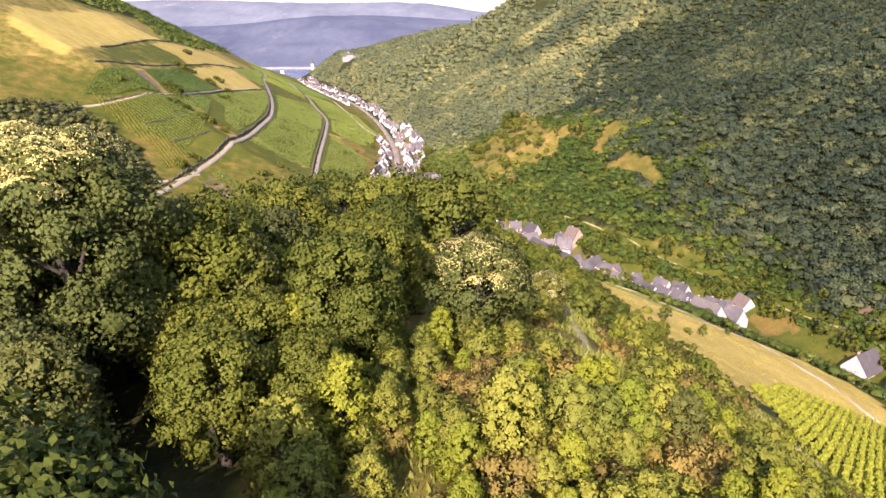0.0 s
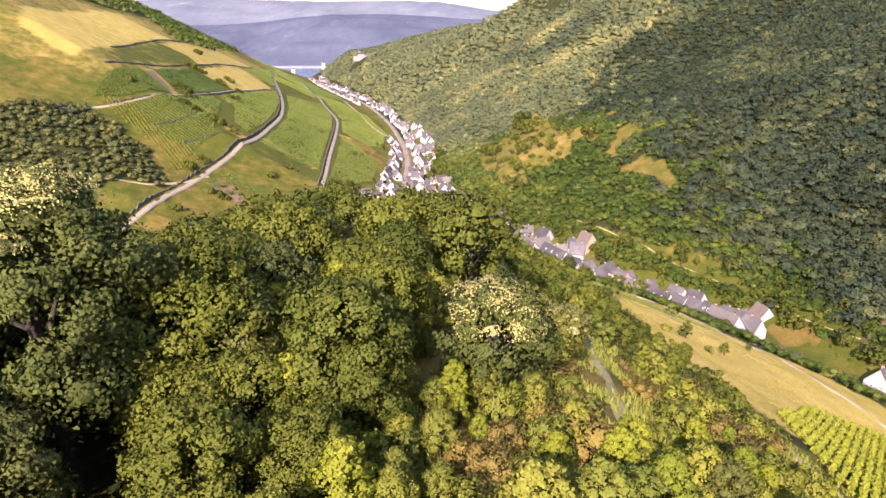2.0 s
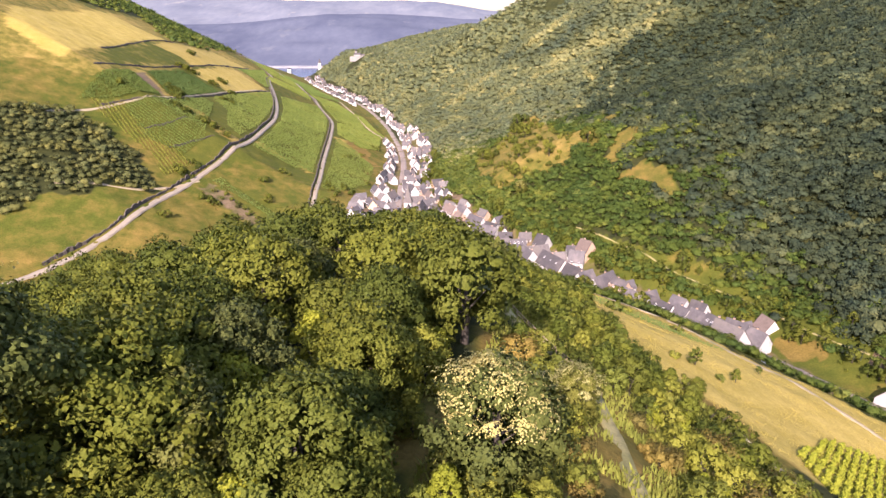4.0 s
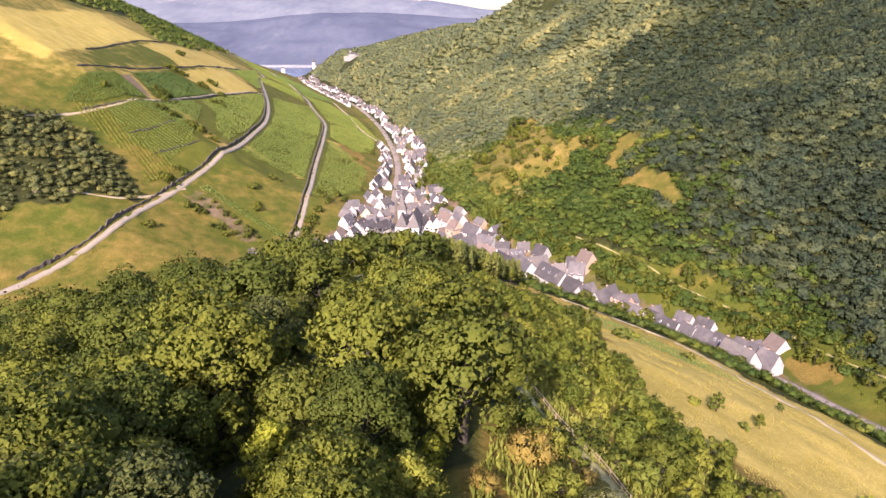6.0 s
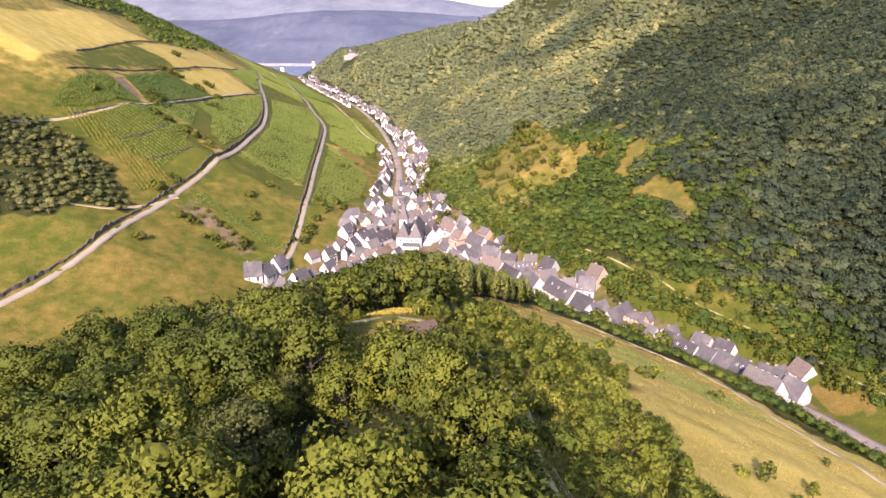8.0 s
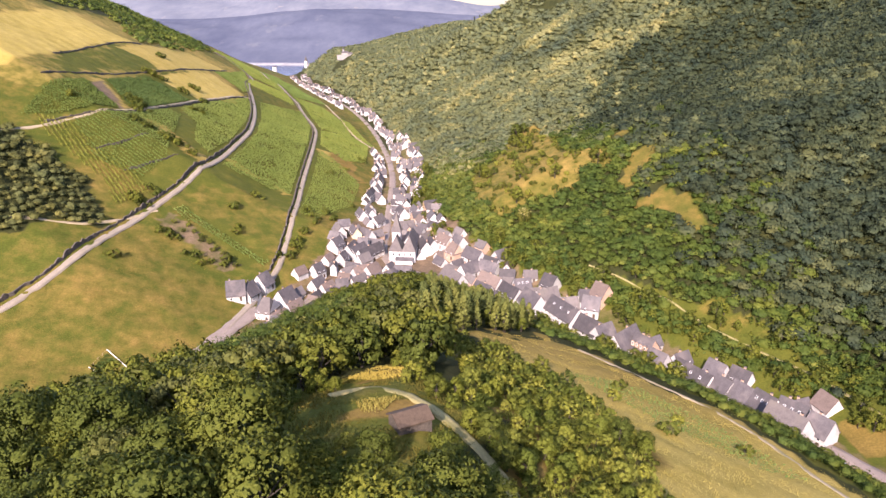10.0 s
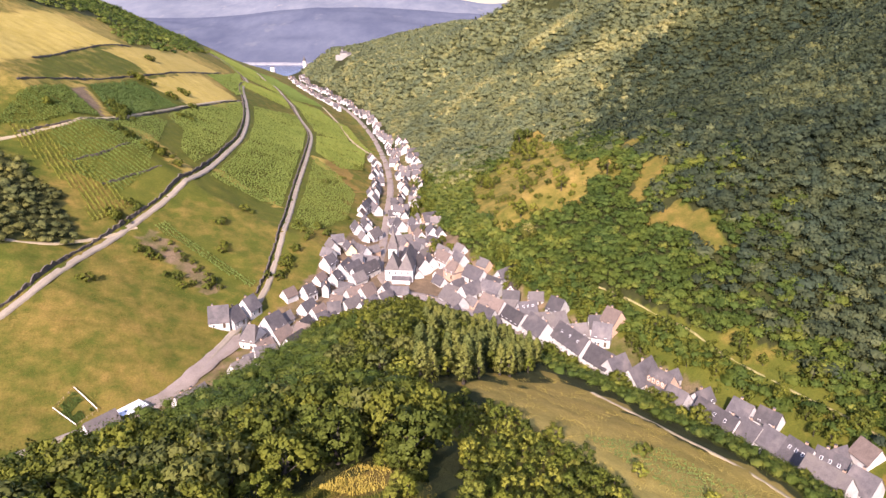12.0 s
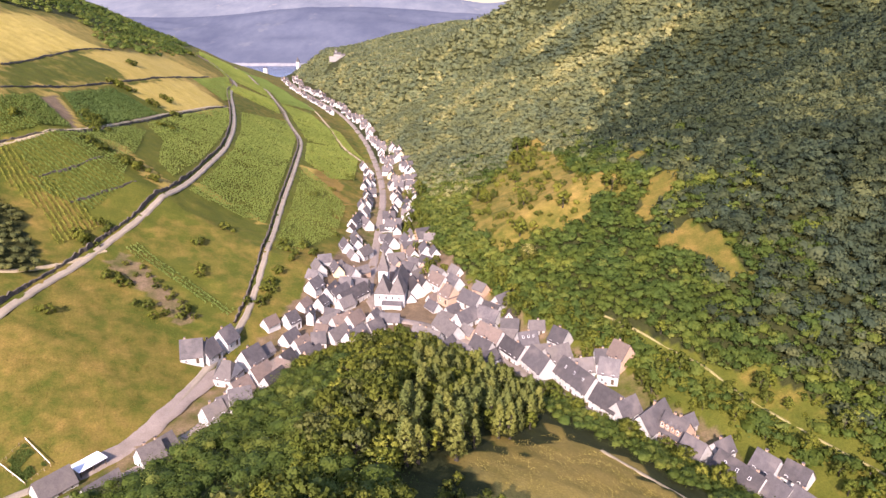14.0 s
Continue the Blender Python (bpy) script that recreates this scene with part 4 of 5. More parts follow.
    (107.8, 286.8, -53, 7.5, 6.5, 1.6, ''),
    (118.6, 266.5, 21, 7.5, 5, 1.2, ''),
    (126.7, 264.1, -76, 7.5, 7, 0.6, 'tile'),
    (80.8, 297.8, -56, 7.8, 8, 2, ''),
    (90.2, 300.5, 30, 7.5, 6, 1.6, ''),
]
ROW_MIDDLE = [
    (78.8, 309.4, -55, 9.2, 8.5, 2, 'dormer,brick'),
    (72.0, 314.8, 44, 15.7, 9, 2, ''),
    (83.7, 315.0, 31, 7.5, 5, 1.5, ''),
    (65.0, 321.6, 35, 9.5, 7.5, 2, ''),
    (60.9, 326.2, -57, 12.0, 8.5, 2, ''),
    (52.8, 342.0, -63, 19.0, 9, 2, 'sky'),
    (56.1, 351.9, 9, 8.6, 7, 1.6, 'warm'),
    (65.6, 347.1, -22, 7.8, 8, 1.8, ''),
    (64.8, 353.7, 0, 7.5, 7, 1.5, ''),
    (70.9, 352.0, -53, 7.5, 8, 2, 'brick,tile'),
    (50.8, 370.9, -48, 7.5, 8, 1.8, ''),
    (40.2, 353.6, -65, 12.7, 9, 2, ''),
    (47.7, 361.2, 25, 10.9, 8, 1.6, 'warm'),
]
ROW_LOWER = [
    (31.4, 365.4, -58, 12.7, 7.3, 1.7, ''),
    (22.8, 378.6, -50, 13.5, 7.7, 1.7, 'tile'),
    (37.7, 375.7, 14, 8.4, 6.9, 1.4, 'sky'),
    (31.7, 388.3, -8, 7.9, 6.5, 1.5, ''),
    (23.3, 397.8, -40, 11.0, 6.5, 1.4, ''),
    (18.8, 369.6, -49, 10.3, 6.9, 1.4, ''),
    (42.7, 383.8, 0, 6.8, 5.2, 1.1, 'warm'),
    (-11.1, 429.9, -74, 11.0, 7.7, 1.7, ''),
    (-6.8, 429.9, -71, 8.1, 6.9, 1.5, ''),
    (0.6, 428, -54, 10.4, 6.9, 1.7, 'tile'),
    (5.5, 417.2, -52, 8.4, 7.7, 1.7, 'brick,tile,hip'),
    (8.3, 423.8, -59, 8.2, 6.5, 1.5, ''),
    (15.9, 409.9, -51, 12.1, 7.7, 1.2, ''),
    (12.7, 396.9, 47, 12.5, 7.3, 1.5, ''),
    (24.6, 400.3, -43, 8.9, 6.9, 1.2, ''),
    (4.7, 387, -60, 16.0, 7.3, 1.4, 'warm'),
]
CHURCH_LANE = [
    (-27.5, 501.2, -68, 10.4, 7.0, 1.6, ''),
    (-18.2, 497.9, -70, 10.4, 6.2, 1.6, ''),
    (-6.7, 471.3, -81, 10.4, 6.2, 1.4, ''),
    (-4.7, 485.7, -1, 6.1, 5.5, 1.3, 'warm'),
    (-30.5, 539.4, -85, 10.4, 5.5, 1.6, ''),
    (-15.2, 452.8, -37, 8.0, 7.0, 1.6, ''),
    (-51.5, 479.8, -69, 10.4, 6.2, 1.6, ''),
    (-47.1, 491.4, -73, 10.2, 5.5, 1.6, ''),
    (-52.7, 527.7, 81, 10.4, 6.2, 1.6, ''),
    (-45.6, 534, -61, 10.4, 6.2, 1.6, ''),
    (-41.6, 479.9, 64, 10.4, 6.2, 1.4, 'pale'),
    (-14, 475.6, -76, 10.4, 5.5, 1.3, 'tile'),
    (-51.2, 441.7, -67, 9.4, 5.5, 1.6, 'cream'),
    (-59, 420.5, 65, 8.0, 6.6, 1.6, ''),
    (-50.9, 420.1, 74, 10.4, 6.6, 1.6, ''),
    (-41, 421.4, 56, 18.2, 7.0, 1.8, ''),
]
CHURCH_YARD = [
    (-45.1, 428.9, -11, 6.0, 6.4, 1.7, ''),
    (-54.1, 409.2, 72, 6.0, 5.6, 1.7, ''),
    (-44.2, 441.5, -46, 8.2, 6.8, 1.7, ''),
    (-64.4, 391.2, 53, 6.0, 6.4, 1.7, ''),
    (-57, 397.7, -89, 6.0, 3.2, 2.5, ''),
    (-42.2, 393.5, 45, 10.7, 7.2, 1.2, 'tile'),
    (-37.5, 394.6, 61, 8.2, 6.8, 1.5, 'tile'),
    (-34.9, 379.8, 58, 11.2, 6.4, 1.4, ''),
    (-49.9, 375.9, 13, 6.0, 6.0, 1.5, ''),
    (-49.6, 384.5, -20, 6.4, 6.0, 1.2, 'tile'),
    (-56.4, 372, 58, 7.8, 6.0, 1.4, 'tile'),
    (-60.1, 359.8, 67, 7.0, 6.0, 1.4, ''),
    (-54.4, 367.5, 50, 6.0, 4.8, 1.2, ''),
    (-28.5, 398.5, 66, 6.0, 5.6, 1.5, ''),
    (-3.3, 379.6, -32, 11.2, 6.0, 1.2, 'warm'),
]
CHURCH_SQUARE = [
    (-37.0, 396.0, 60, 9, 6, 1.3, 'tile'),
    (-27.8, 389.2, 50, 8, 6, 1.2, ''),
    (-42.6, 381.5, 55, 10, 6, 1.3, 'warm'),
    (-31.1, 370.8, 62, 7, 5, 1.1, ''),
    (-6.3, 382.6, -30, 9, 6, 1.1, 'warm'),
    (-21.4, 397.8, -5, 9, 5, 0.9, ''),
    (-11.0, 430.3, -60, 9, 6.5, 1.4, ''),
    (-47.4, 420.8, 60, 12, 6, 1.6, ''),
]
WEST_ROW = [
    (-95.3, 355.8, 14, 8.3, 9, 1.3, ''),
    (-90.4, 358.4, 66, 7.5, 8, 1.4, ''),
    (-86.3, 368.8, 67, 7.5, 8, 1.4, ''),
    (-79.2, 347.1, -18, 7.5, 9, 1.8, 'hip,warm'),
    (-73.7, 358.5, 60, 8.8, 8.5, 1.8, ''),
    (-67, 346, 60, 9, 8, 1.6, 'tile'),
    (-72, 337, 58, 8, 7, 1.5, 'tile'),
    (-73.6, 326.2, 39, 7.5, 7, 1.5, ''),
    (-77.0, 320.8, 52, 7.5, 6.5, 1.6, 'pale'),
    (-67.6, 322.8, 24, 7.5, 7, 1.5, ''),
    (-112.4, 284.1, 55, 10.7, 7, 0.9, 'warm'),
    (-97, 282, 56, 11, 7, 0.9, ''),
    (-89.5, 298.0, 50, 7.5, 7, 1.4, 'pale'),
    (-87.6, 303.4, 59, 7.5, 6, 1.2, 'warm'),
    (141.7, 204.5, 29, 10.5, 9, 1.2, ''),
    (139, 182, 48, 12, 8, 1.4, 'tile'),
]


WORDS = {"warm": "low plastered house with a sun-bleached slate roof", "sky": "white plastered house with skylights in a slate roof", "tile": "plastered house under a weathered brown tile roof",
         "dormer,brick": "pink plastered house with white dormers in a slate roof", "brick,tile": "old pink stone house with a brown tile roof", "brick,tile,hip": "pink half-timbered house with a hipped tile roof",
         "pale": "bright white house with a pale grey roof", "cream": "cream yellow house with a slate roof", "bluish": "white house with a blue-grey slate roof", "hip,warm": "white house with a hipped grey roof"}
M_WARM = surface("bleached_slate", (0.105, 0.095, 0.092), (0.175, 0.156, 0.150), 0.7, fine=4.0, relief=0.03, stain=(0.17, 0.15, 0.13), per_object=0.25)
M_BLUE = surface("blue_slate", (0.10, 0.115, 0.15), (0.19, 0.205, 0.25), 0.7, rough=0.5, fine=4.0, relief=0.03, per_object=0.3)


def build_village():
    rng = random.Random(8)
    for rows in (ROW_UPPER, ROW_MIDDLE, ROW_LOWER, CHURCH_LANE, CHURCH_YARD, CHURCH_SQUARE, WEST_ROW):
        for x, y, turn, length, width, storeys, looks in rows:
            wall = M_BRICK if "brick" in looks else M_CREAM if "cream" in looks else M_WALL
            roof = M_TILE if "tile" in looks else M_WARM if "warm" in looks or "pale" in looks else M_BLUE if "bluish" in looks else M_SLATE
            house(x, y, turn, length, width, storeys, wall, roof, rng, WORDS.get(looks, ""), hip=2.2 if "hip" in looks else 0.0,
                  dormers=4 if "dormer" in looks else 0, skylights=3 if "sky" in looks else 0, chimney=storeys > 1, windows=storeys > 0.8)
    # small houses and outbuildings filling the yards of the old village
    taken = [h[:3] for rows in (ROW_LOWER, CHURCH_LANE, CHURCH_YARD, WEST_ROW, ROW_MIDDLE, CHURCH_SQUARE) for h in rows] + [(-22, 420, 0), (-22, 428, 0), (-20, 436, 0), (-26, 436, 0)]
    streets = ([(24, 368), (-4, 394), (-24, 402), (-34, 430), (-36, 480), (-38, 540)], [(-24, 402), (-48, 384), (-68, 358), (-80, 318)])
    for _attempt in range(1500):
        x, y = rng.uniform(-75, 45), rng.uniform(318, 535)
        if not inside(x, y, VILLAGE) or min(float(line_dist(x, y, q)) for q in streets) < 5 or min((x - a) ** 2 + (y - b) ** 2 for a, b, _turn in taken) < 7.2 ** 2 or min((x - a) ** 2 + (y - b) ** 2 for a, b, _turn in taken[:64]) > 11.5 ** 2 or (-38 < x < -6 and 392 < y < 422):
            continue
        if len(taken) > 150:
            break
        turn = min(taken[:60], key=lambda h: (x - h[0]) ** 2 + (y - h[1]) ** 2)[2] + rng.choice((0, 0, 90)) + rng.uniform(-6, 6)
        taken.append((x, y, turn))
        house(x, y, turn, rng.uniform(6.5, 10), rng.uniform(4.6, 6.0), rng.choice((0.7, 0.9, 1.2)), rng.choice((M_WALL, M_WALL, M_WALL, M_WALL, M_BRICK)),
              rng.choice((M_SLATE, M_SLATE, M_WARM, M_TILE)), rng, "small plastered outbuilding with a slate roof in a yard", chimney=False, windows=False)
    # the street on towards the river
    for side, off in ((1, 8), (-1, 9), (1, 20)):
        run = dense([(-38, 520), (-42, 620), (-55, 715), (-84, 860), (-132, 1030), (-218, 1250), (-286, 1450)], 1.0)
        t = np.gradient(run, axis=0)
        k = 6 if off == 8 else 30
        while k < len(run):
            x, y = run[k]
            n = np.array([t[k][1], -t[k][0]]) / np.hypot(*t[k])
            p = run[k] + n * side * (off + rng.uniform(-2.0, 5.0))
            if not (side == -1 and 700 < y < 1000) and not (off == 20 and y > 760):
                a = math.degrees(math.atan2(t[k][1], t[k][0])) + rng.choice((0, 0, 90) if y < 700 else (0, 90, 90)) + rng.uniform(-14, 14)
                house(p[0], p[1], a, rng.uniform(5.5, 9) if y > 700 else rng.uniform(7, 10), rng.uniform(4.8, 6.6), rng.choice((1.2, 1.6, 2.1)), M_CREAM if rng.random() < 0.08 else M_WHITEWASH if y > 640 else M_WALL,
                      rng.choice((M_SLATE, M_SLATE, M_SLATE, M_WARM)), rng, "whitewashed house on the valley street", windows=y < 540)
            k += rng.randint(8, 12) if y < 760 else rng.randint(11, 17)


build_village()


# ---- trees of the spur, one by one ----
def build_spur_trees():
    rng = np.random.default_rng(5)
    near = {
        "oak": [tree_kind("dark green oak with a dense rounded crown", "oak tree", M_OAK, 21 + i, 8.0, 9.6, 1.2, 64, 230, 0.15) for i in range(3)],
        "lime": [tree_kind("bright yellow-green young tree with layered twigs", "young tree", M_LIME, 31 + i, 4.4, 6.4, 0.5, 46, 137, 0.126, taper=0.5) for i in range(2)],
        "olive": [tree_kind("olive green willow with feathery drooping twigs", "willow tree", M_OLIVE, 41 + i, 5.0, 6.2, 0.4, 46, 137, 0.126, taper=0.3, droop=0.5) for i in range(2)],
        "grey": [tree_kind("grey-green aspen with a loose open crown", "aspen tree", M_GREY, 51 + i, 6.0, 8.4, 0.8, 50, 168, 0.126, taper=0.2) for i in range(2)],
        "bloom": [tree_kind("sweet chestnut tree with cream blossom over green leaves", "chestnut tree", M_BLOOM, 61, 8.0, 8.0, 1.0, 50, 188, 0.15, blossom=170)],
        "big_bloom": [tree_kind("large sweet chestnut tree with cream blossom over its top", "chestnut tree", M_BLOOM, 63, 13.0, 14.0, 5.0, 96, 356, 0.154, blossom=420)],
        "bush": [tree_kind("low olive green bush on rough ground", "bush", M_OLIVE, 71, 3.6, 2.6, 0.1, 12, 210, 0.108, limbs=3), tree_kind("low rusty bramble bush on rough ground", "bush", M_RUST, 72, 3.4, 1.9, 0.05, 12, 210, 0.102, limbs=3)],
    }
    half = {
        "oak": [tree_kind("dark green broadleaf tree with a billowing crown", "broadleaf tree", M_OAK, 121 + i, 8.2, 8.8, 1.4, 26, 177, 0.216) for i in range(3)],
        "lime": [tree_kind("fresh green young tree with layered twigs", "young tree", M_THICKET, 131 + i, 4.8, 6.0, 0.5, 30, 133, 0.174, taper=0.35) for i in range(2)],
        "olive": [tree_kind("olive green small tree with a loose crown", "willow tree", M_OLIVE, 141 + i, 5.0, 5.6, 0.4, 20, 133, 0.174, taper=0.2) for i in range(2)],
        "grey": [tree_kind("grey-green aspen with a loose open crown", "aspen tree", M_GREY, 151, 6.4, 8.0, 0.8, 38, 133, 0.162, taper=0.1)],
        "bush": [tree_kind("low green bush on the sunny slope", "bush", M_OAK, 171, 3.4, 2.4, 0.0, 10, 130, 0.138, limbs=3), tree_kind("low olive green bush on rough ground", "bush", M_THICKET, 172, 3.4, 2.2, 0.0, 10, 130, 0.138, limbs=3)],
    }
    mid = {
        "oak": [tree_kind("dark green leafy tree with a rounded crown", "leafy tree", M_OAK, 81 + i, 7.2, 7.4, 1.0, 18, 58, 0.345) for i in range(3)],
        "lime": [tree_kind("fresh green small leafy tree", "small tree", M_THICKET, 85 + i, 4.8, 5.4, 1.2, 14, 49, 0.3, taper=0.2) for i in range(2)],
        "olive": [tree_kind("olive green small tree with loose crown", "small tree", M_OLIVE, 88 + i, 5.0, 5.0, 1.0, 14, 49, 0.3) for i in range(2)],
        "grey": [tree_kind("grey-green tall tree with loose crown", "aspen tree", M_GREY, 91, 5.8, 7.0, 0.8, 16, 37, 0.405)],
        "pine": [tree_kind("slender sunlit pine with a tapering crown", "pine tree", M_PINE, 95 + i, 4.5, 10.0, 0.5, 40, 43, 0.225, taper=0.8, limbs=3) for i in range(3)],
        "bush": [tree_kind("low round green bush in grass", "shrub", M_OAK, 98, 3.2, 2.4, 0.0, 9, 37, 0.27, limbs=3), tree_kind("low round olive bush in grass", "shrub", M_OLIVE, 99, 3.0, 2.2, 0.0, 9, 37, 0.27, limbs=3)],
    }
    mid["hedge"] = mid["bush"][:1]
    mid["garden"] = [tree_kind("small leafy garden bush behind the houses", "garden bush", M_THICKET, 101 + i, 3.4, 2.8, 0.0, 10, 40, 0.26, limbs=3) for i in range(2)]
    used = set()

    def stand(models, kind, x, y, scale):
        m = models[kind][rng.integers(len(models[kind]))]
        plant(m, x, y, scale, rng.uniform(0, 360), m not in used)
        used.add(m)

    def pick(weights):
        r = rng.uniform(0, sum(w for _, w in weights))
        for k, w in weights:
            r -= w
            if r <= 0:
                return k
        return weights[-1][0]

    def on_track(x, y, gap):
        return min(float(line_dist(x, y, TRACK_SCRUB)), float(line_dist(x, y, TRACK_LOWER)), float(line_dist(x, y, TRACK_RIDGE))) < gap

    # unseen oaks added behind the start to shade the slope below
    for x, y in scatter(rng, -46, -9, -18, 13, 6.0, lambda x, y: x < -11 + 0 * y):
        stand(near, "oak", x, y, rng.uniform(1.2, 1.5))
    # close to the start of the flight
    for x, y in scatter(rng, -62, 40, 14, 78, 6.4, lambda x, y: x < 8 + 0 * y):
        if on_track(x, y, 2.6):
            continue
        if -9 < x and y < 34:
            kind, s = pick((("olive", 4), ("lime", 2), ("bush", 3))), 0.66
        elif x > -3:
            kind, s = pick((("olive", 5), ("lime", 2), ("bush", 4))), 0.6
        elif x > -13:
            kind, s = pick((("oak", 7), ("lime", 2), ("grey", 1))), 0.86
        elif y < 37 and x > -25:
            continue
        else:
            kind, s = pick((("oak", 6), ("grey", 4), ("lime", 1))), 1.08
        stand(near, kind, x, y, s * rng.uniform(0.68, 1.22))
    for x, y, k, s in ((-24, 41, "big_bloom", 1.06), (-31, 46, "big_bloom", 1.05), (-17.5, 46, "oak", 1.3), (2.8, 50, "bloom", 0.95), (10.5, 66, "bloom", 0.6), (-25, 60, "lime", 1.45), (-21, 63, "lime", 1.2), (-14, 55, "lime", 1.3), (-9.5, 41, "lime", 1.1), (-21, 31, "grey", 1.15), (-24, 34.5, "grey", 1.2), (-19.5, 27, "lime", 0.95), (-27, 37, "grey", 1.25), (-5.5, 57, "oak", 0.85), (-6, 63, "oak", 0.8), (-2, 65, "olive", 0.9)):
        stand(near, k, x, y, s)
    for x, y in scatter(rng, 8, 44, 16, 80, 3.5, lambda x, y: x < 41 - 0.02 * y):
        if on_track(x, y, 2.5):
            continue
        kind = pick((("olive", 4), ("lime", 6), ("bush", 7)))
        if on_track(x, y, 5.5):
            stand(near, "bush", x, y, rng.uniform(0.5, 0.85))
            continue
        stand(near, kind, x, y, (1.1 if kind == "bush" else 0.66 if y < 55 else 0.46) * rng.uniform(0.75, 1.25))
    # low growth filling the bright foreground
    for x, y in scatter(rng, -12, 14, 10, 48, 2.6, lambda x, y: x > -9 + 0 * y):
        if on_track(x, y, 1.6):
            continue
        kind = pick((("olive", 3), ("lime", 2), ("bush", 4)))
        stand(near, kind, x, y, (0.95 if kind == "bush" else 0.46) * rng.uniform(0.7, 1.2))
    for x, y, k, s in ((3.5, 31, "olive", 0.95), (7, 33, "olive", 0.9), (9.5, 36, "olive", 0.75), (-8, 29, "olive", 0.95), (-5.5, 33, "lime", 0.9), (13, 38, "olive", 0.6), (1, 29, "lime", 0.6), (17, 42, "grey", 0.6), (21, 45, "olive", 0.55)):
        stand(near, k, x, y, s)
    # the wooded back of the spur
    back = lambda x, y: (x > line_x(y, VALLEY_B)) & (line_dist(x, y, VALLEY_B) > 27) & (soft(x, y, RIDGE_GLADE, 2) == 0) & (x < np.interp(y, (78, 104, 116, 122, 165, 176, 215, 225, 330), (5, 2, 0, -21, -20, 0, -4, -26, -26)))
    for x, y in scatter(rng, -78, 10, 78, 156, 7.2, back):
        if on_track(x, y, 3.6):
            continue
        stand(half, pick((("oak", 8), ("lime", 3), ("grey", 2), ("olive", 1))), x, y, rng.uniform(0.68, 1.2))
    for x, y in scatter(rng, -88, 10, 156, 200, 6.2, back):
        if on_track(x, y, 3.6):
            continue
        stand(mid, pick((("oak", 8), ("lime", 2), ("grey", 2))), x, y, 1.1 * rng.uniform(0.78, 1.15))
    # bushes closing in on the glade and its path
    for x, y in scatter(rng, -24, 8, 124, 178, 3.3, lambda x, y: soft(x, y, RIDGE_GLADE, 2) > 0):
        if on_track(x, y, 2.4) or np.hypot(x + 12, y - 168) < 6 or np.hypot(x + 5.5, y - 140) < 4.5 or (x < -3 and 136 < y < 155) or (x < -14 and y < 128) or rng.random() < 0.3:
            continue
        kind = pick((("olive", 3), ("lime", 2), ("oak", 2), ("bush", 5)))
        stand(half, kind, x, y, (0.9 if kind == "bush" else 0.5) * rng.uniform(0.7, 1.2))
    # low scrub between the glade and the sunny flank
    for x, y in scatter(rng, -8, 10, 100, 176, 3.3, lambda x, y: (soft(x, y, RIDGE_GLADE, 1) == 0) & (x > np.interp(y, (100, 120, 176), (3, -2, 2))) & (x < np.interp(y, (78, 140, 175), (8, 6, 3)))):
        if on_track(x, y, 1.8):
            continue
        kind = pick((("olive", 3), ("lime", 4), ("oak", 2), ("bush", 5)))
        stand(half, kind, x, y, (1.0 if kind == "bush" else 0.45 if kind == "oak" else 0.6) * rng.uniform(0.75, 1.25))
    # pine wood above the church
    for x, y in scatter(rng, -26, 34, 222, 345, 4.6, lambda x, y: (x < np.interp(y, (222, 250, 290, 345), (-2, 12, 34, 20))) & (soft(x, y, SPUR_FIELD, 2) == 0)):
        kind = "pine" if x > -7 and rng.random() < 0.85 else pick((("oak", 3), ("lime", 3), ("olive", 2), ("grey", 1)))
        stand(mid, kind, x, y, rng.uniform(0.75, 1.1))
    for x, y in scatter(rng, -50, 40, 325, 400, 5.6, lambda x, y: (land(x, y) > -11) & (y < 330 + 62 * np.exp(-((x + 14) / 26) ** 2)) & (x > line_x(y, VALLEY_B) + 12) & (x < line_x(y, VALLEY_A) - 14)):
        stand(mid, pick((("oak", 4), ("lime", 3), ("olive", 2))), x, y, rng.uniform(0.6, 0.95))
    # scrub on the sunny flank, hedge below the field
    for x, y in scatter(rng, 2, 40, 80, 226, 3.7, lambda x, y: (soft(x, y, SPUR_FIELD, 3) == 0) & (soft(x, y, RIDGE_GLADE, 2) == 0) & (x > np.interp(y, (78, 140, 175, 225), (8, 6, 3, -3))) & (x < np.interp(y, (80, 140, 200, 226), (42, 36, 32, 20)))):
        if on_track(x, y, 1.7):
            continue
        kind = "bush" if on_track(x, y, 3.4) else pick((("olive", 4), ("lime", 5), ("oak", 1), ("bush", 9)))
        stand(half if y < 170 else mid, kind, x, y, (0.95 if kind == "bush" else 0.42 if kind == "oak" else 0.5) * rng.uniform(0.7, 1.3))
    for x, y in scatter(rng, 20, 112, 215, 335, 7.5, lambda x, y: (line_dist(x, y, VALLEY_A) > 15) & (line_dist(x, y, VALLEY_A) < 28) & (x < line_x(y, VALLEY_A)) & (soft(x, y, SPUR_FIELD, 2) == 0) & (line_dist(x, y, TRACK_FIELD) > 4)):
        stand(mid, pick((("oak", 4), ("lime", 2), ("olive", 1))), x, y, rng.uniform(0.55, 0.95) * (1 if x < 82 else 0.6))
    # single trees and bushes standing in the dry field
    for x, y, k, s in ((59, 140, "lime", 0.42), (74.6, 162, "lime", 0.34), (48.7, 136.5, "lime", 0.6), (53, 134, "bush", 0.6), (44, 135, "bush", 0.7), (66, 196, "bush", 1.0), (46, 190, "bush", 1.3), (38, 205, "olive", 0.6), (44, 222, "bush", 1.2), (54, 206, "bush", 0.9)):
        stand(mid, k, x, y, s)
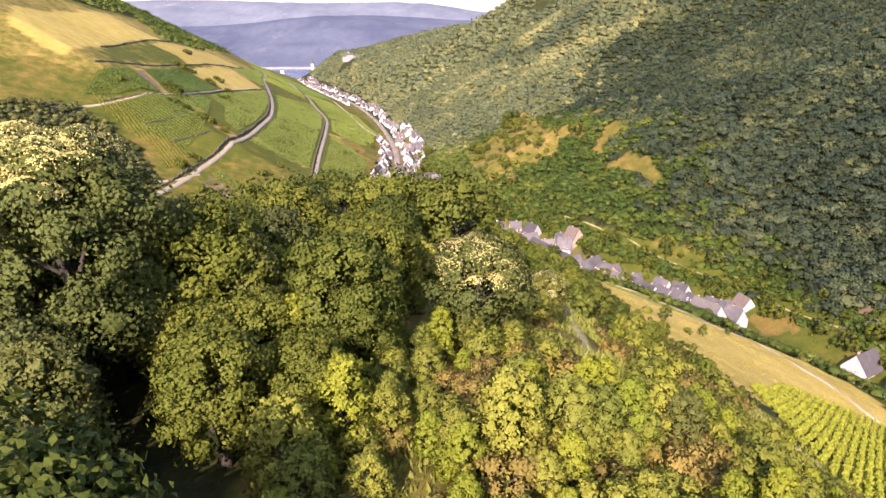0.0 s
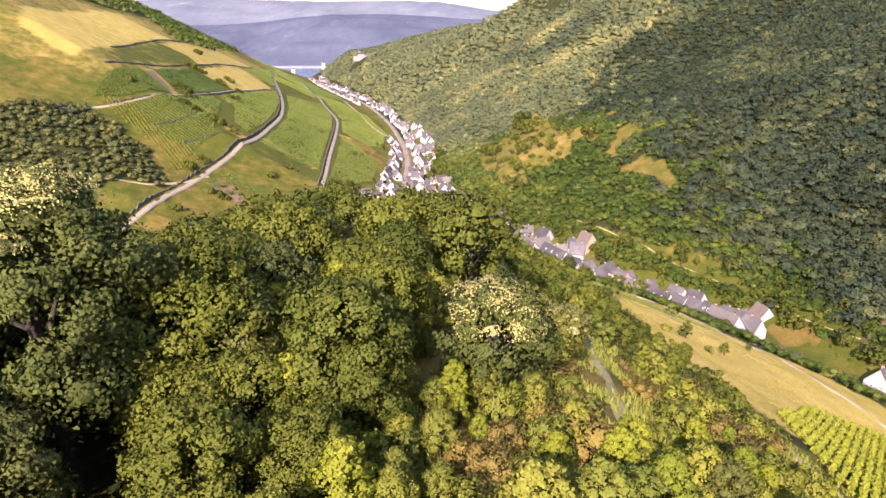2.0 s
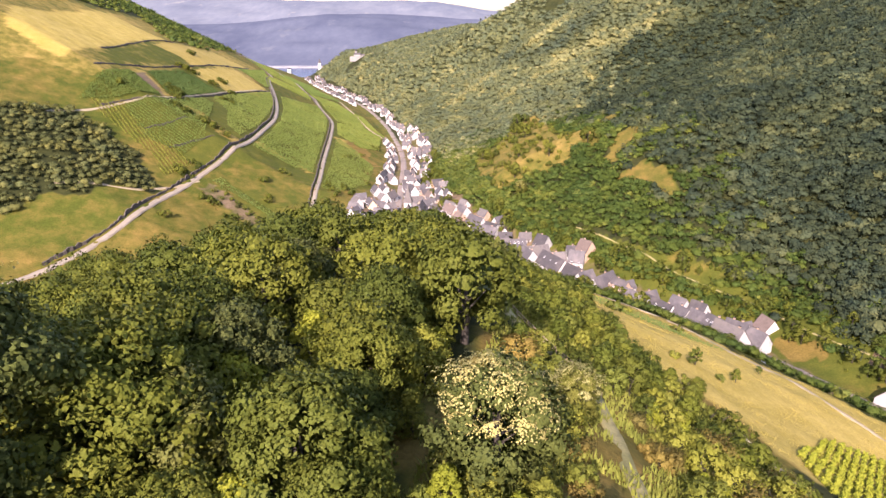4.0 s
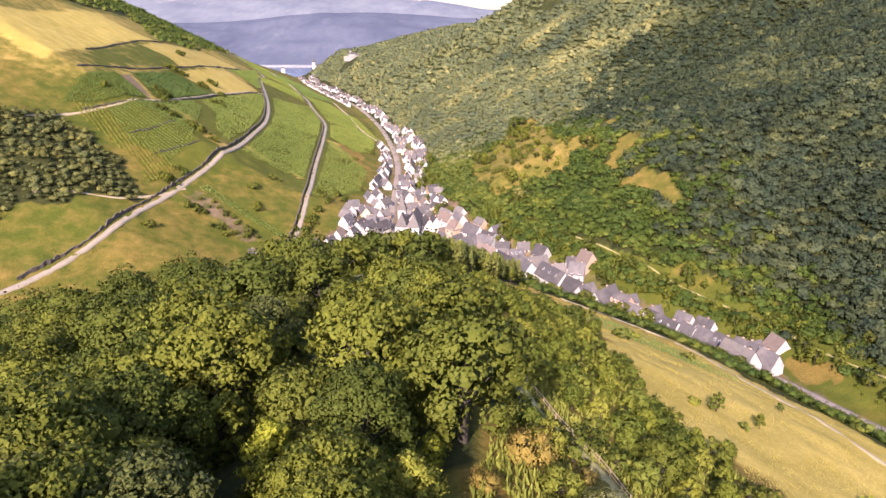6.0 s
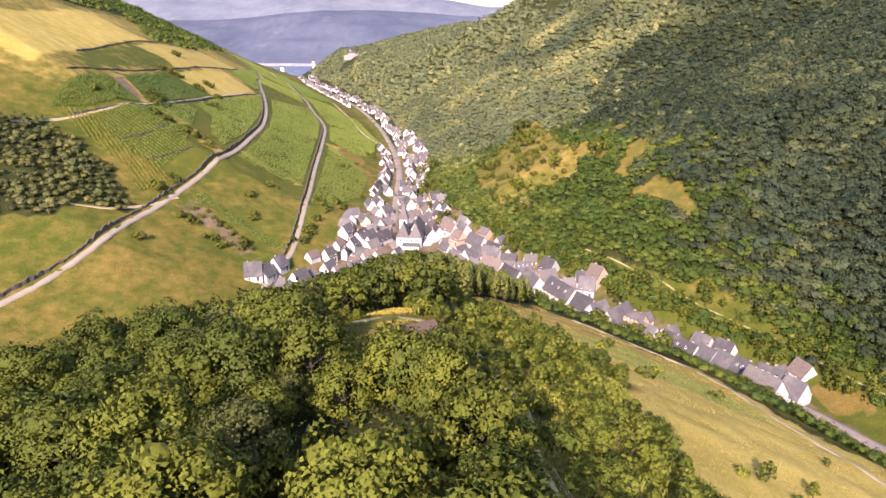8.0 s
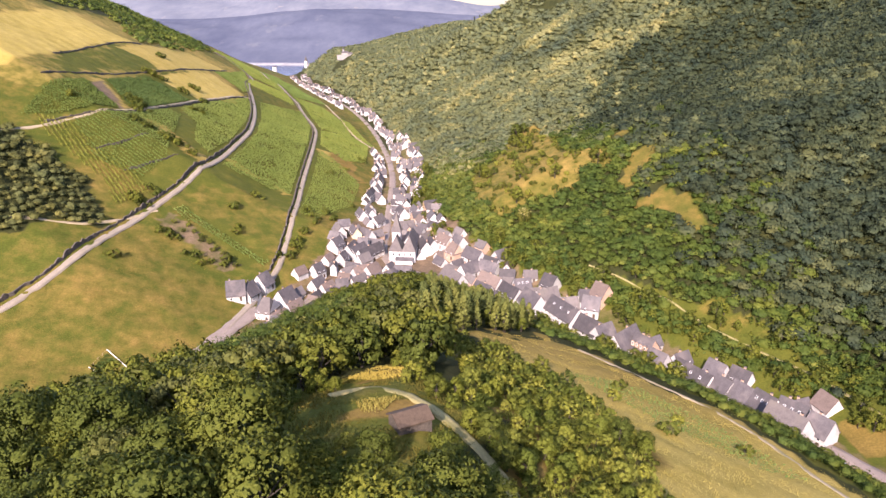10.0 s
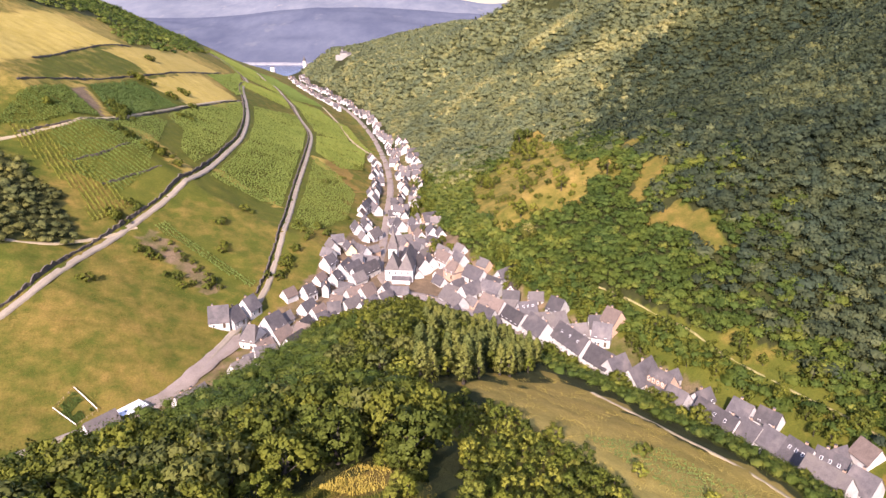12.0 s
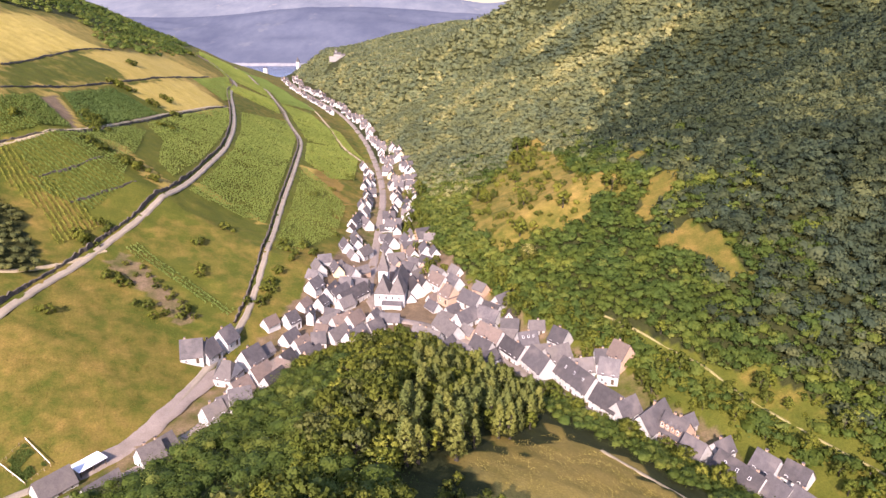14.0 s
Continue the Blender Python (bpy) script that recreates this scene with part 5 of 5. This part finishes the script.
    # hedges, orchard and garden trees
    for x, y in scatter(rng, 12, 100, 436, 700, 6.8, lambda x, y: inside(x, y, ORCHARD)):
        if rng.random() < 0.62:
            stand(mid, pick((("hedge", 4), ("bush", 5), ("oak", 1), ("lime", 1))), x, y, rng.uniform(0.6, 1.5))
    stand(near, "bloom", 43.7, 425.7, 0.95)
    for x, y in scatter(rng, 60, 160, 240, 375, 7.5, lambda x, y: inside(x, y, MEADOW_RIGHT)):
        if rng.random() < 0.55:
            stand(mid, pick((("bush", 3), ("oak", 3), ("lime", 1))), x, y, rng.uniform(0.5, 0.9))
    gardens = lambda x, y: (x > np.where(y < 430, line_x(y, VALLEY_A), line_x(y, VALLEY_C))) & (np.minimum(line_dist(x, y, VALLEY_A), line_dist(x, y, VALLEY_C)) > 13) & (np.minimum(line_dist(x, y, VALLEY_A), line_dist(x, y, VALLEY_C)) < 27)
    for x, y in scatter(rng, -30, 150, 200, 620, 5.6, gardens):
        if not near_house(x, y, 6.0) and line_dist(x, y, FOOTPATH) > 2.2 and rng.random() < 0.95:
            stand(mid, pick((("oak", 3), ("lime", 2), ("bush", 2))), x, y, rng.uniform(0.45, 0.85))
    for x, y in scatter(rng, 20, 160, 190, 440, 4.4, lambda x, y: (x > line_x(y, VALLEY_A)) & (line_dist(x, y, VALLEY_A) > 11) & (line_dist(x, y, VALLEY_A) < 36)):
        if rng.random() < 0.6 and not near_house(x, y, 5.5) and line_dist(x, y, FOOTPATH) > 2.0 and not inside(x, y, SAND) and not inside(x, y, YARDS):
            stand(mid, pick((("garden", 6), ("lime", 1), ("oak", 2))), x, y, rng.uniform(0.4, 0.9))
    hedge = ((-201, 513), (-195, 511), (-191, 512), (-193, 502), (-223, 612), (-220, 615), (-202, 610), (-189, 610), (-178, 572), (-181, 570), (-247, 689), (-186, 482), (-179, 481), (-168, 477), (-163, 479), (-151, 473), (-158, 477), (-158, 404), (-153, 408), (-153, 416), (-116, 436), (-107, 453), (-148, 354), (-138, 388))
    lane = ((-132, 387), (-122, 377), (-113, 374), (-107, 379), (-79, 413), (-74, 465), (-81, 458), (-292, 958), (-227, 612), (-198, 519), (-76, 453), (-79, 430), (-79, 407), (-82, 396), (-198, 512), (-204, 640), (-84, 560), (-76, 590), (-70, 640), (-110, 410), (-214, 470), (-72, 440), (-64, 460), (-60, 500))
    for x, y in hedge + lane:
        for _ in range(4 if x < -150 else 2):
            stand(mid, "hedge", x + rng.uniform(-3, 3), y + rng.uniform(-3.5, 3.5), rng.uniform(0.8, 1.7))
    for x, y in ((-137, 400), (-130.6, 400.5), (-131, 394), (-122, 394), (-121, 390), (-117.5, 390.5), (-113.5, 388), (-109, 385), (-114, 385), (-105, 381), (-101.6, 378), (-126.6, 396)):
        stand(mid, "hedge", x, y, rng.uniform(0.75, 1.0))


def near_house(x, y, gap):
    return any((x - h[0]) ** 2 + (y - h[1]) ** 2 < gap * gap for rows in (ROW_UPPER, ROW_MIDDLE, ROW_LOWER, CHURCH_LANE, CHURCH_YARD, CHURCH_SQUARE, WEST_ROW) for h in rows)


build_spur_trees()


# ---- vineyards ----
def vineyard(poly, angle, gap, label, rng, height=1.3, step=0.62, size=0.36, per=5, material=M_VINE):
    """Rows of vines on a slope: sprays of leaves along each row, with gaps where plants are missing."""
    p = np.array(poly, float)
    c, s = math.cos(angle), math.sin(angle)
    u, v = p[:, 0] * c + p[:, 1] * s, p[:, 1] * c - p[:, 0] * s
    gu, gv = np.meshgrid(np.arange(u.min(), u.max(), step), np.arange(v.min(), v.max(), gap))
    gu = gu + rng.uniform(-0.3, 0.3, gu.shape)
    gv = gv + rng.normal(0, 0.12, gv.shape)
    x, y = (gu * c - gv * s).ravel(), (gu * s + gv * c).ravel()
    ok = inside(x, y, poly) & (wave(x, y, 31, 0.7) + rng.uniform(-0.6, 0.6, x.shape) > -0.95)
    x, y = np.repeat(x[ok], per), np.repeat(y[ok], per)
    n = len(x)
    z = land(x, y) + height * rng.uniform(0.25, 1.0, n)
    d = np.stack([rng.normal(0, 0.6, n), rng.normal(0, 0.6, n) - 0.3, np.full(n, 0.7)], -1)
    pts = np.stack([x + rng.normal(0, 0.16, n), y + rng.normal(0, 0.16, n), z], -1)
    lv, lq = leaf_quads(rng, pts, d / np.linalg.norm(d, axis=1, keepdims=True), size)
    return tagged(part("vine_rows", mesh_of("vine_rows", lv, lq), material), label, "vineyard", kind="stuff")


def build_vineyards():
    rng = np.random.default_rng(3)
    green = "rows of green vines on the terraced slope"
    vineyard([(-206, 450), (-192, 490), (-188, 540), (-180, 540), (-170, 500), (-158, 452), (-162, 425), (-185, 425)], 2.75, 2.7, green, rng)
    vineyard([(-186, 556), (-187, 620), (-184, 722), (-172, 690), (-154, 600), (-147, 540), (-147, 490), (-158, 500), (-170, 540)], 2.9, 2.7, green, rng, size=0.42)
    vineyard([(-136, 482), (-137, 530), (-142, 590), (-158, 668), (-176, 735), (-150, 800), (-128, 730), (-112, 630), (-101, 527), (-96, 480)], 2.95, 2.8, green, rng, size=0.45)
    vineyard([(-141.5, 410.4), (-137.7, 416.7), (-87.4, 389), (-90.3, 384.5)], 2.62, 2.0, green, rng)
    vineyard([(-91, 530), (-101, 620), (-82, 600), (-62, 560), (-60, 500), (-74, 452), (-84, 450)], 2.9, 2.8, green, rng)
    vineyard([(-118, 735), (-142, 800), (-185, 930), (-150, 930), (-112, 830), (-92, 755)], 2.8, 2.8, green, rng, step=1.0, size=0.6)
    for far_plot in ([(-240, 915), (-196, 935), (-280, 1140), (-335, 1258), (-375, 1230), (-300, 1010)], [(-152, 972), (-192, 1064), (-285, 1280), (-325, 1256), (-272, 1140), (-186, 935)],
                     [(-66, 640), (-80, 615), (-103, 640), (-117, 722), (-94, 755), (-72, 724)], [(-74, 738), (-93, 772), (-118, 855), (-106, 850), (-80, 765), (-66, 730)], [(-228, 860), (-205, 815), (-160, 815), (-192, 925)], LIGHT_PLOT):
        vineyard(far_plot, 2.8, 2.6, "pale green vine rows on the far slope", rng, step=1.0, size=0.62)
    vineyard(VINES_MID, 2.9, 2.0, "rows of dark green vines on the terraced slope", rng, size=0.45, per=7, material=M_VINEDARK)
    vineyard(VINES_LEFT, 2.9, 2.0, "rows of dark green vines on the terraced slope", rng, size=0.42, per=7, material=M_VINEDARK)
    vineyard([(-222, 441), (-206, 447), (-160, 424), (-155, 416), (-163, 395), (-176, 411), (-214, 431)], 2.35, 2.4, "rows of yellowing vines beside the scrub", rng, material=M_OLIVE)
    vineyard([(54, 106), (72, 127), (98, 134), (112, 128), (80, 62), (46, 56), (45, 66), (50, 84)], 0.95, 1.35, "rows of young green vines on the flank of the spur", rng, 1.0, 0.4, 0.29, 9, M_LIME)
    vineyard([(30, 222), (52, 232), (70, 214), (80, 190), (66, 186), (46, 200)], 0.5, 2.2, "overgrown rows of tall weeds in the dry field", rng, 0.9, 0.6, 0.2, 4)


build_vineyards()


def grass_stuff(poly, gap, label, rng, material, size):
    """Tufts of tall grass."""
    p = np.array(poly)
    lo, hi = p.min(0), p.max(0)
    q = rng.uniform(lo, hi, (int((hi - lo).prod() / gap ** 2), 2))
    q = q[inside(q[:, 0], q[:, 1], poly) & (wave(q[:, 0], q[:, 1], 19, 0.3) + wave(q[:, 0], q[:, 1], 7, 1.2) > -0.5)]
    n = len(q)
    z = land(q[:, 0], q[:, 1])
    a, h = rng.uniform(0, 3.14, n), size * rng.uniform(0.6, 1.3, n)
    lean = rng.normal(0, 0.25, (n, 2)) * h[:, None]
    side = np.stack([np.cos(a), np.sin(a)], -1) * h[:, None] * 0.22
    v = np.stack([np.column_stack([q - side, z - 0.05]), np.column_stack([q + side, z - 0.05]), np.column_stack([q + lean, z + h])], 1)
    return tagged(part("tall_grass", mesh_of("tall_grass", v.reshape(-1, 3), np.arange(n * 3).reshape(n, 3)), material), label, "grass", kind="stuff")


M_STRAW = foliage("dry_grass", (0.28, 0.24, 0.05), (0.38, 0.30, 0.07), (0.48, 0.38, 0.10), patch=0.06)
M_MEADOW = foliage("meadow_grass", (0.07, 0.080, 0.016), (0.125, 0.112, 0.022), (0.21, 0.145, 0.038), patch=0.05)
GRASS = np.random.default_rng(9)
grass_stuff(SPUR_FIELD, 0.6, "tall dry golden grass on the slope", GRASS, M_STRAW, 0.24)
grass_stuff(TAN_GLADE, 0.2, "dry golden grass in the glade", GRASS, M_STRAW, 0.45)
grass_stuff(TAN_VERGE, 0.2, "dry golden grass beside the ridge path", GRASS, M_STRAW, 0.4)
M_SCRUBGRASS = foliage("scrub_grass", (0.13, 0.15, 0.028), (0.23, 0.235, 0.042), (0.36, 0.32, 0.07), patch=0.08)
grass_stuff([(-8, 12), (-6, 34), (0, 60), (6, 90), (8, 130), (2, 215), (22, 212), (32, 200), (30, 140), (36, 116), (46, 90), (50, 60), (60, 20)], 0.34, "tall yellow-green grass in the scrub", GRASS, M_SCRUBGRASS, 0.75)
grass_stuff(RIDGE_GLADE, 0.26, "rough green grass in the glade", GRASS, M_MEADOW, 0.28)
grass_stuff([(54, 106), (72, 127), (98, 134), (112, 128), (80, 62), (46, 56), (45, 66), (50, 84)], 0.22, "lush green weeds between the young vines", GRASS, M_SCRUBGRASS, 0.55)
grass_stuff(MEADOW_LEFT, 0.9, "rough meadow grass with dry patches", GRASS, M_MEADOW, 0.5)
grass_stuff(MEADOW_RIGHT, 1.2, "rough green meadow grass", GRASS, M_MEADOW, 0.5)
grass_stuff(ORCHARD, 1.3, "dry orchard grass", GRASS, M_MEADOW, 0.6)


# ---- church ----
def pyramid(half, z0, z1, top=0.05):
    bm = bmesh.new()
    bmesh.ops.create_cone(bm, cap_ends=True, segments=4, radius1=half * 1.414, radius2=top, depth=z1 - z0)
    bmesh.ops.rotate(bm, verts=bm.verts, cent=(0, 0, 0), matrix=Matrix.Rotation(radians(45), 3, "Z"))
    bmesh.ops.translate(bm, verts=bm.verts, vec=(0, 0, (z0 + z1) / 2))
    return bm


def church():
    root = new("church")
    root.matrix_basis = pose(-22.3, 420.5, float(land(-22.3, 418)), 0, 0, -6) @ Matrix.Scale(0.78, 4)
    bm = bmesh.new()
    box(bm, -9.2, 9.2, -6.5, 6.5, -4, 8.6)
    part("wall", bm, M_WALL, root)
    for x in (-4.6, 4.6):
        part("roof", gable_roof(13.0, 9.2, 8.6, 9.5, 0.3, 0.3, hip=4.2), M_WARM, root, "steep hipped slate roof", at=pose(x, 0, 0, 0, 0, 90))
    part("lean_to", gable_body(12, 5, 3.2, 1.6, 3), M_WALL, root, at=pose(2, -8.6, 0))
    part("lean_to_roof", gable_roof(12, 5, 3.2, 1.6), M_SLATE, root, at=pose(2, -8.6, 0))
    for i in (-6, -2, 2, 6):
        w = part("window", window_mesh("window"), None, root, at=pose(i, -6.52, 4.6) @ Matrix.Diagonal((1.1, 1, 2.0, 1)))
    tower = part("tower", (lambda b: (box(b, -3.0, 3.0, -3.0, 3.0, -4, 17), b)[1])(bmesh.new()), M_WALL, root, "white plastered church tower", at=pose(-6.5, 12, 0))
    part("spire", pyramid(3.3, 17, 31), M_WARM, tower, "tall pointed slate spire")
    for x, y in ((-2.8, -2.8), (2.8, -2.8), (-2.8, 2.8), (2.8, 2.8)):
        part("pinnacle", pyramid(0.9, 17, 21.5), M_WARM, tower, at=pose(x, y, 0))
    for z in (7.5, 13.0):
        part("window", window_mesh("window"), None, tower, at=pose(0, -3.42, z) @ Matrix.Diagonal((1.0, 1, 1.6, 1)))
    part("nave_wall", gable_body(18, 10, 8, 7.5, 4), M_WALL, root, at=pose(3, 17, 0, 0, 0, 90))
    part("nave_roof", gable_roof(18, 10, 8, 7.5), M_SLATE, root, at=pose(3, 17, 0, 0, 0, 90))
    tagged(root, "white village church with steep slate roofs and a pointed tower", "church")


church()


# ---- the castle and the town far down the valley ----
def town_tower(x, y, half, top, roof, label):
    """A white tower of the town by the river."""
    z = float(land(x, y))
    root = new("tower")
    root.matrix_basis = pose(x, y, z)
    bm = bmesh.new()
    box(bm, -half, half, -half, half, -6, top)
    part("wall", bm, M_WALL, root)
    part("roof", pyramid(half * 1.08, top, top + roof), M_SLATE, root)
    for k in (-0.4, 0.4):
        part("window", window_mesh("window"), None, root, at=pose(half * k, -half - 0.02, top * 0.7))
    tagged(root, label, "tower")


def castle():
    z = float(land(-173, 1330)) + 4
    root = new("castle")
    root.matrix_basis = pose(-173, 1330, z) @ Matrix.Scale(0.46, 4)
    part("wall", gable_body(26, 11, 11, 7, 14), M_RUBBLE, root)
    part("roof", gable_roof(26, 11, 11, 7), M_SLATE, root)
    part("wing", gable_body(14, 9, 8, 5, 14), M_RUBBLE, root, at=pose(20, 3, 0, 0, 0, 30))
    part("wing_roof", gable_roof(14, 9, 8, 5), M_SLATE, root, at=pose(20, 3, 0, 0, 0, 30))
    bm = bmesh.new()
    bmesh.ops.create_cone(bm, cap_ends=True, segments=16, radius1=4.2, radius2=4.0, depth=32)
    t = part("keep", bm, M_RUBBLE, root, at=pose(-6, 2, 8))
    bm = bmesh.new()
    bmesh.ops.create_cone(bm, cap_ends=True, segments=16, radius1=4.8, radius2=0.1, depth=9)
    part("keep_roof", bm, M_SLATE, t, at=pose(0, 0, 20.5))
    bm = bmesh.new()
    box(bm, -30, 38, -9, -7.6, -16, 4)
    part("curtain_wall", bm, M_RUBBLE, root)
    tagged(root, "pale hilltop castle with a round keep and slate roofs", "castle")


castle()
town_tower(-350, 1540, 3.8, 15, 3, "square white town tower by the river")
town_tower(-276, 1500, 2.8, 15, 10, "white church tower with a pointed roof")
def river_bank():
    """The walled embankment beyond the river, with its road and railway on top."""
    xs = np.linspace(-1100, 300, 141)
    prof = ((1806, -25), (1807.5, -20.5), (1814, -20.3), (1816, -18.8), (1822, -18.6), (1824, -24))
    v = np.array([(x, y + 3 * math.sin(x / 140), z + 0.25 * math.sin(x / 17)) for x in xs for y, z in prof])
    idx = np.arange(len(v)).reshape(len(xs), len(prof))
    f = np.stack([idx[:-1, :-1], idx[1:, :-1], idx[1:, 1:], idx[:-1, 1:]], -1).reshape(-1, 4)
    tagged(part("embankment", mesh_of("embankment", v, f), M_BANKSTONE), "pale walled embankment along the far river bank", "embankment", kind="structure")


M_BANKSTONE = surface("bank_stone", (0.15, 0.16, 0.18), (0.24, 0.24, 0.25), 0.05, fine=0.3)
river_bank()


# ---- small things ----
def pen():
    """A fenced vegetable plot on the meadow: white rails on posts."""
    root = new("garden_pen")
    pts = [(-128.4, 299.6), (-117.8, 292.9), (-121.2, 285.0), (-130.9, 289.9)]
    root.matrix_basis = pose(*pts[0], float(land(*pts[0])))
    inv = root.matrix_basis.inverted()
    for side, ((ax, ay), (bx, by)) in enumerate(zip(pts, pts[1:] + pts[:1])):
        white = side % 2 == 0
        for k in range(4):
            f = k / 4
            x, y = ax + (bx - ax) * f, ay + (by - ay) * f
            bm = bmesh.new()
            box(bm, -0.07, 0.07, -0.07, 0.07, -0.3, 1.2)
            part("post", bm, M_STAKE, root, at=inv @ pose(x, y, float(land(x, y))))
        za, zb = float(land(ax, ay)) + 1.0, float(land(bx, by)) + 1.0
        d = Vector((bx - ax, by - ay, zb - za))
        bm = bmesh.new()
        w = 0.12 if white else 0.03
        box(bm, 0, d.length, -w / 2, w / 2, -w, w)
        part("rail", bm, M_PAINT if white else M_STAKE, root, at=inv @ Matrix.Translation((ax, ay, za)) @ d.to_track_quat("X", "Z").to_matrix().to_4x4())
    tagged(root, "small garden plot fenced with white rails in the meadow", "fence")


def ridge_fence():
    """A wooden rail fence along the ridge path."""
    root = new("wooden_fence")
    run = dense([(9.0, 104), (9.9, 99), (10.9, 95.5), (11.7, 92), (12.9, 89), (14.8, 85), (16.2, 79)], 2.0)
    z = land(run[:, 0], run[:, 1])
    root.matrix_basis = pose(run[0][0], run[0][1], float(z[0]))
    inv = root.matrix_basis.inverted()
    for i, (x, y) in enumerate(run):
        bm = bmesh.new()
        box(bm, -0.06, 0.06, -0.06, 0.06, -0.4, 1.1)
        part("post", bm, M_STAKE, root, at=inv @ pose(x, y, float(z[i])))
        if i:
            for up in (0.55, 1.0):
                a = Vector((run[i - 1][0], run[i - 1][1], z[i - 1] + up))
                d = Vector((x, y, z[i] + up)) - a
                bm = bmesh.new()
                box(bm, 0, d.length, -0.035, 0.035, -0.05, 0.05)
                part("rail", bm, M_STAKE, root, at=inv @ Matrix.Translation(a) @ d.to_track_quat("X", "Z").to_matrix().to_4x4())
    tagged(root, "weathered wooden rail fence beside the ridge path", "fence")


M_STAKE = surface("weathered_wood", (0.22, 0.17, 0.10), (0.36, 0.29, 0.18), 2.0, fine=15)


def ruin_hut():
    root = new("stone_hut")
    root.matrix_basis = pose(-5.5, 140.5, float(land(-5.5, 140.5)), 0, 0, 28) @ Matrix.Scale(0.88, 4)
    part("wall", gable_body(5.0, 3.6, 1.9, 0.9, 1.5), M_DRYSTONE, root)
    part("roof", gable_roof(5.0, 3.6, 1.9, 0.9), M_TIMBER, root)
    tagged(root, "small stone hut with a dark roof in the ridge glade", "hut")


def shed():
    """Long open shed with a white sheet roof at the roadside."""
    x, y = -107.0, 294.5
    root = new("shed")
    root.matrix_basis = pose(x, y, float(land(x, y)), 0, 0, 56)
    for i in (-4, 0, 4):
        for j in (-2.2, 2.2):
            bm = bmesh.new()
            box(bm, i - 0.1, i + 0.1, j - 0.1, j + 0.1, -2.5, 2.6)
            part("post", bm, M_TIMBER, root)
    bm = bmesh.new()
    box(bm, -4.6, 4.6, -2.8, 2.8, 2.6, 2.72)
    for k in range(13):
        box(bm, -4.6 + k * 0.75, -4.5 + k * 0.75, -2.8, 2.8, 2.72, 2.78)
    part("roof", bm, M_SHEET, root, "white ribbed sheet roof")
    bm = bmesh.new()
    box(bm, -4.2, 4.2, 2.2, 2.3, -2.0, 2.6)
    part("back_wall", bm, M_TIMBER, root)
    tagged(root, "open timber shed with a white sheet-metal roof", "shed")


M_SHEET = surface("white_sheet", (0.62, 0.65, 0.72), (0.75, 0.77, 0.82), 0.6, rough=0.4)
M_CARPAINT, _nt, _b = nodes_of("car_paint")
_b.inputs["Base Color"].default_value = (0.45, 0.55, 0.66, 1)
_b.inputs["Metallic"].default_value = 0.3
_b.inputs["Roughness"].default_value = 0.25
M_TYRE = surface("tyre", (0.015, 0.015, 0.015), (0.03, 0.03, 0.03), 4.0)


def car(x, y, turn, paint):
    """A parked car: lofted body, glass cabin and four wheels."""
    root = new("car")
    root.matrix_basis = pose(x, y, float(land(x, y)) + 0.28, 0, 0, turn)

    def loft(sections, name, material):
        vs, fs = [], []
        for px, hw, z0, z1, tw in sections:
            vs += [(px, -hw, z0), (px, hw, z0), (px, hw, (z0 + z1) / 2), (px, tw, z1), (px, -tw, z1), (px, -hw, (z0 + z1) / 2)]
        for i in range(len(sections) - 1):
            for j in range(6):
                fs.append((i * 6 + j, i * 6 + (j + 1) % 6, i * 6 + 6 + (j + 1) % 6, i * 6 + 6 + j))
        fs += [(5, 4, 3, 2, 1, 0), tuple(range(len(vs) - 6, len(vs)))]
        return part(name, mesh_of(name, vs, fs), material, root)

    loft([(-2.1, 0.75, 0.3, 0.85, 0.7), (-1.9, 0.86, 0.25, 0.98, 0.8), (-0.4, 0.88, 0.22, 1.0, 0.84), (1.0, 0.88, 0.22, 0.98, 0.82), (1.9, 0.84, 0.25, 0.8, 0.74), (2.1, 0.72, 0.32, 0.65, 0.66)], "body", paint)
    loft([(-1.85, 0.72, 0.95, 1.05, 0.68), (-1.35, 0.76, 0.95, 1.42, 0.6), (0.1, 0.76, 0.95, 1.46, 0.62), (0.95, 0.74, 0.95, 1.0, 0.7)], "cabin", M_GLASS)
    for px in (-1.3, 1.35):
        for py in (-0.82, 0.82):
            bm = bmesh.new()
            bmesh.ops.create_cone(bm, cap_ends=True, segments=14, radius1=0.31, radius2=0.31, depth=0.2)
            wheel = part("wheel", bm, M_TYRE, root, at=pose(px, py, 0.31, 90, 0, 0))
            rim = bmesh.new()
            bmesh.ops.create_cone(rim, cap_ends=True, segments=14, radius1=0.19, radius2=0.19, depth=0.216)
            part("rim", rim, M_SHEET, wheel)
    tagged(root, "light blue car parked beside the village street", "car")


pen()
grass_stuff([(-128, 298.6), (-119, 292.8), (-121.8, 286.2), (-130, 290.4)], 0.16, "leafy vegetable rows inside the fenced plot", GRASS, M_VINEDARK, 0.7)
ridge_fence()
ruin_hut()
shed()
car(115.0, 236.2, -62, M_CARPAINT)
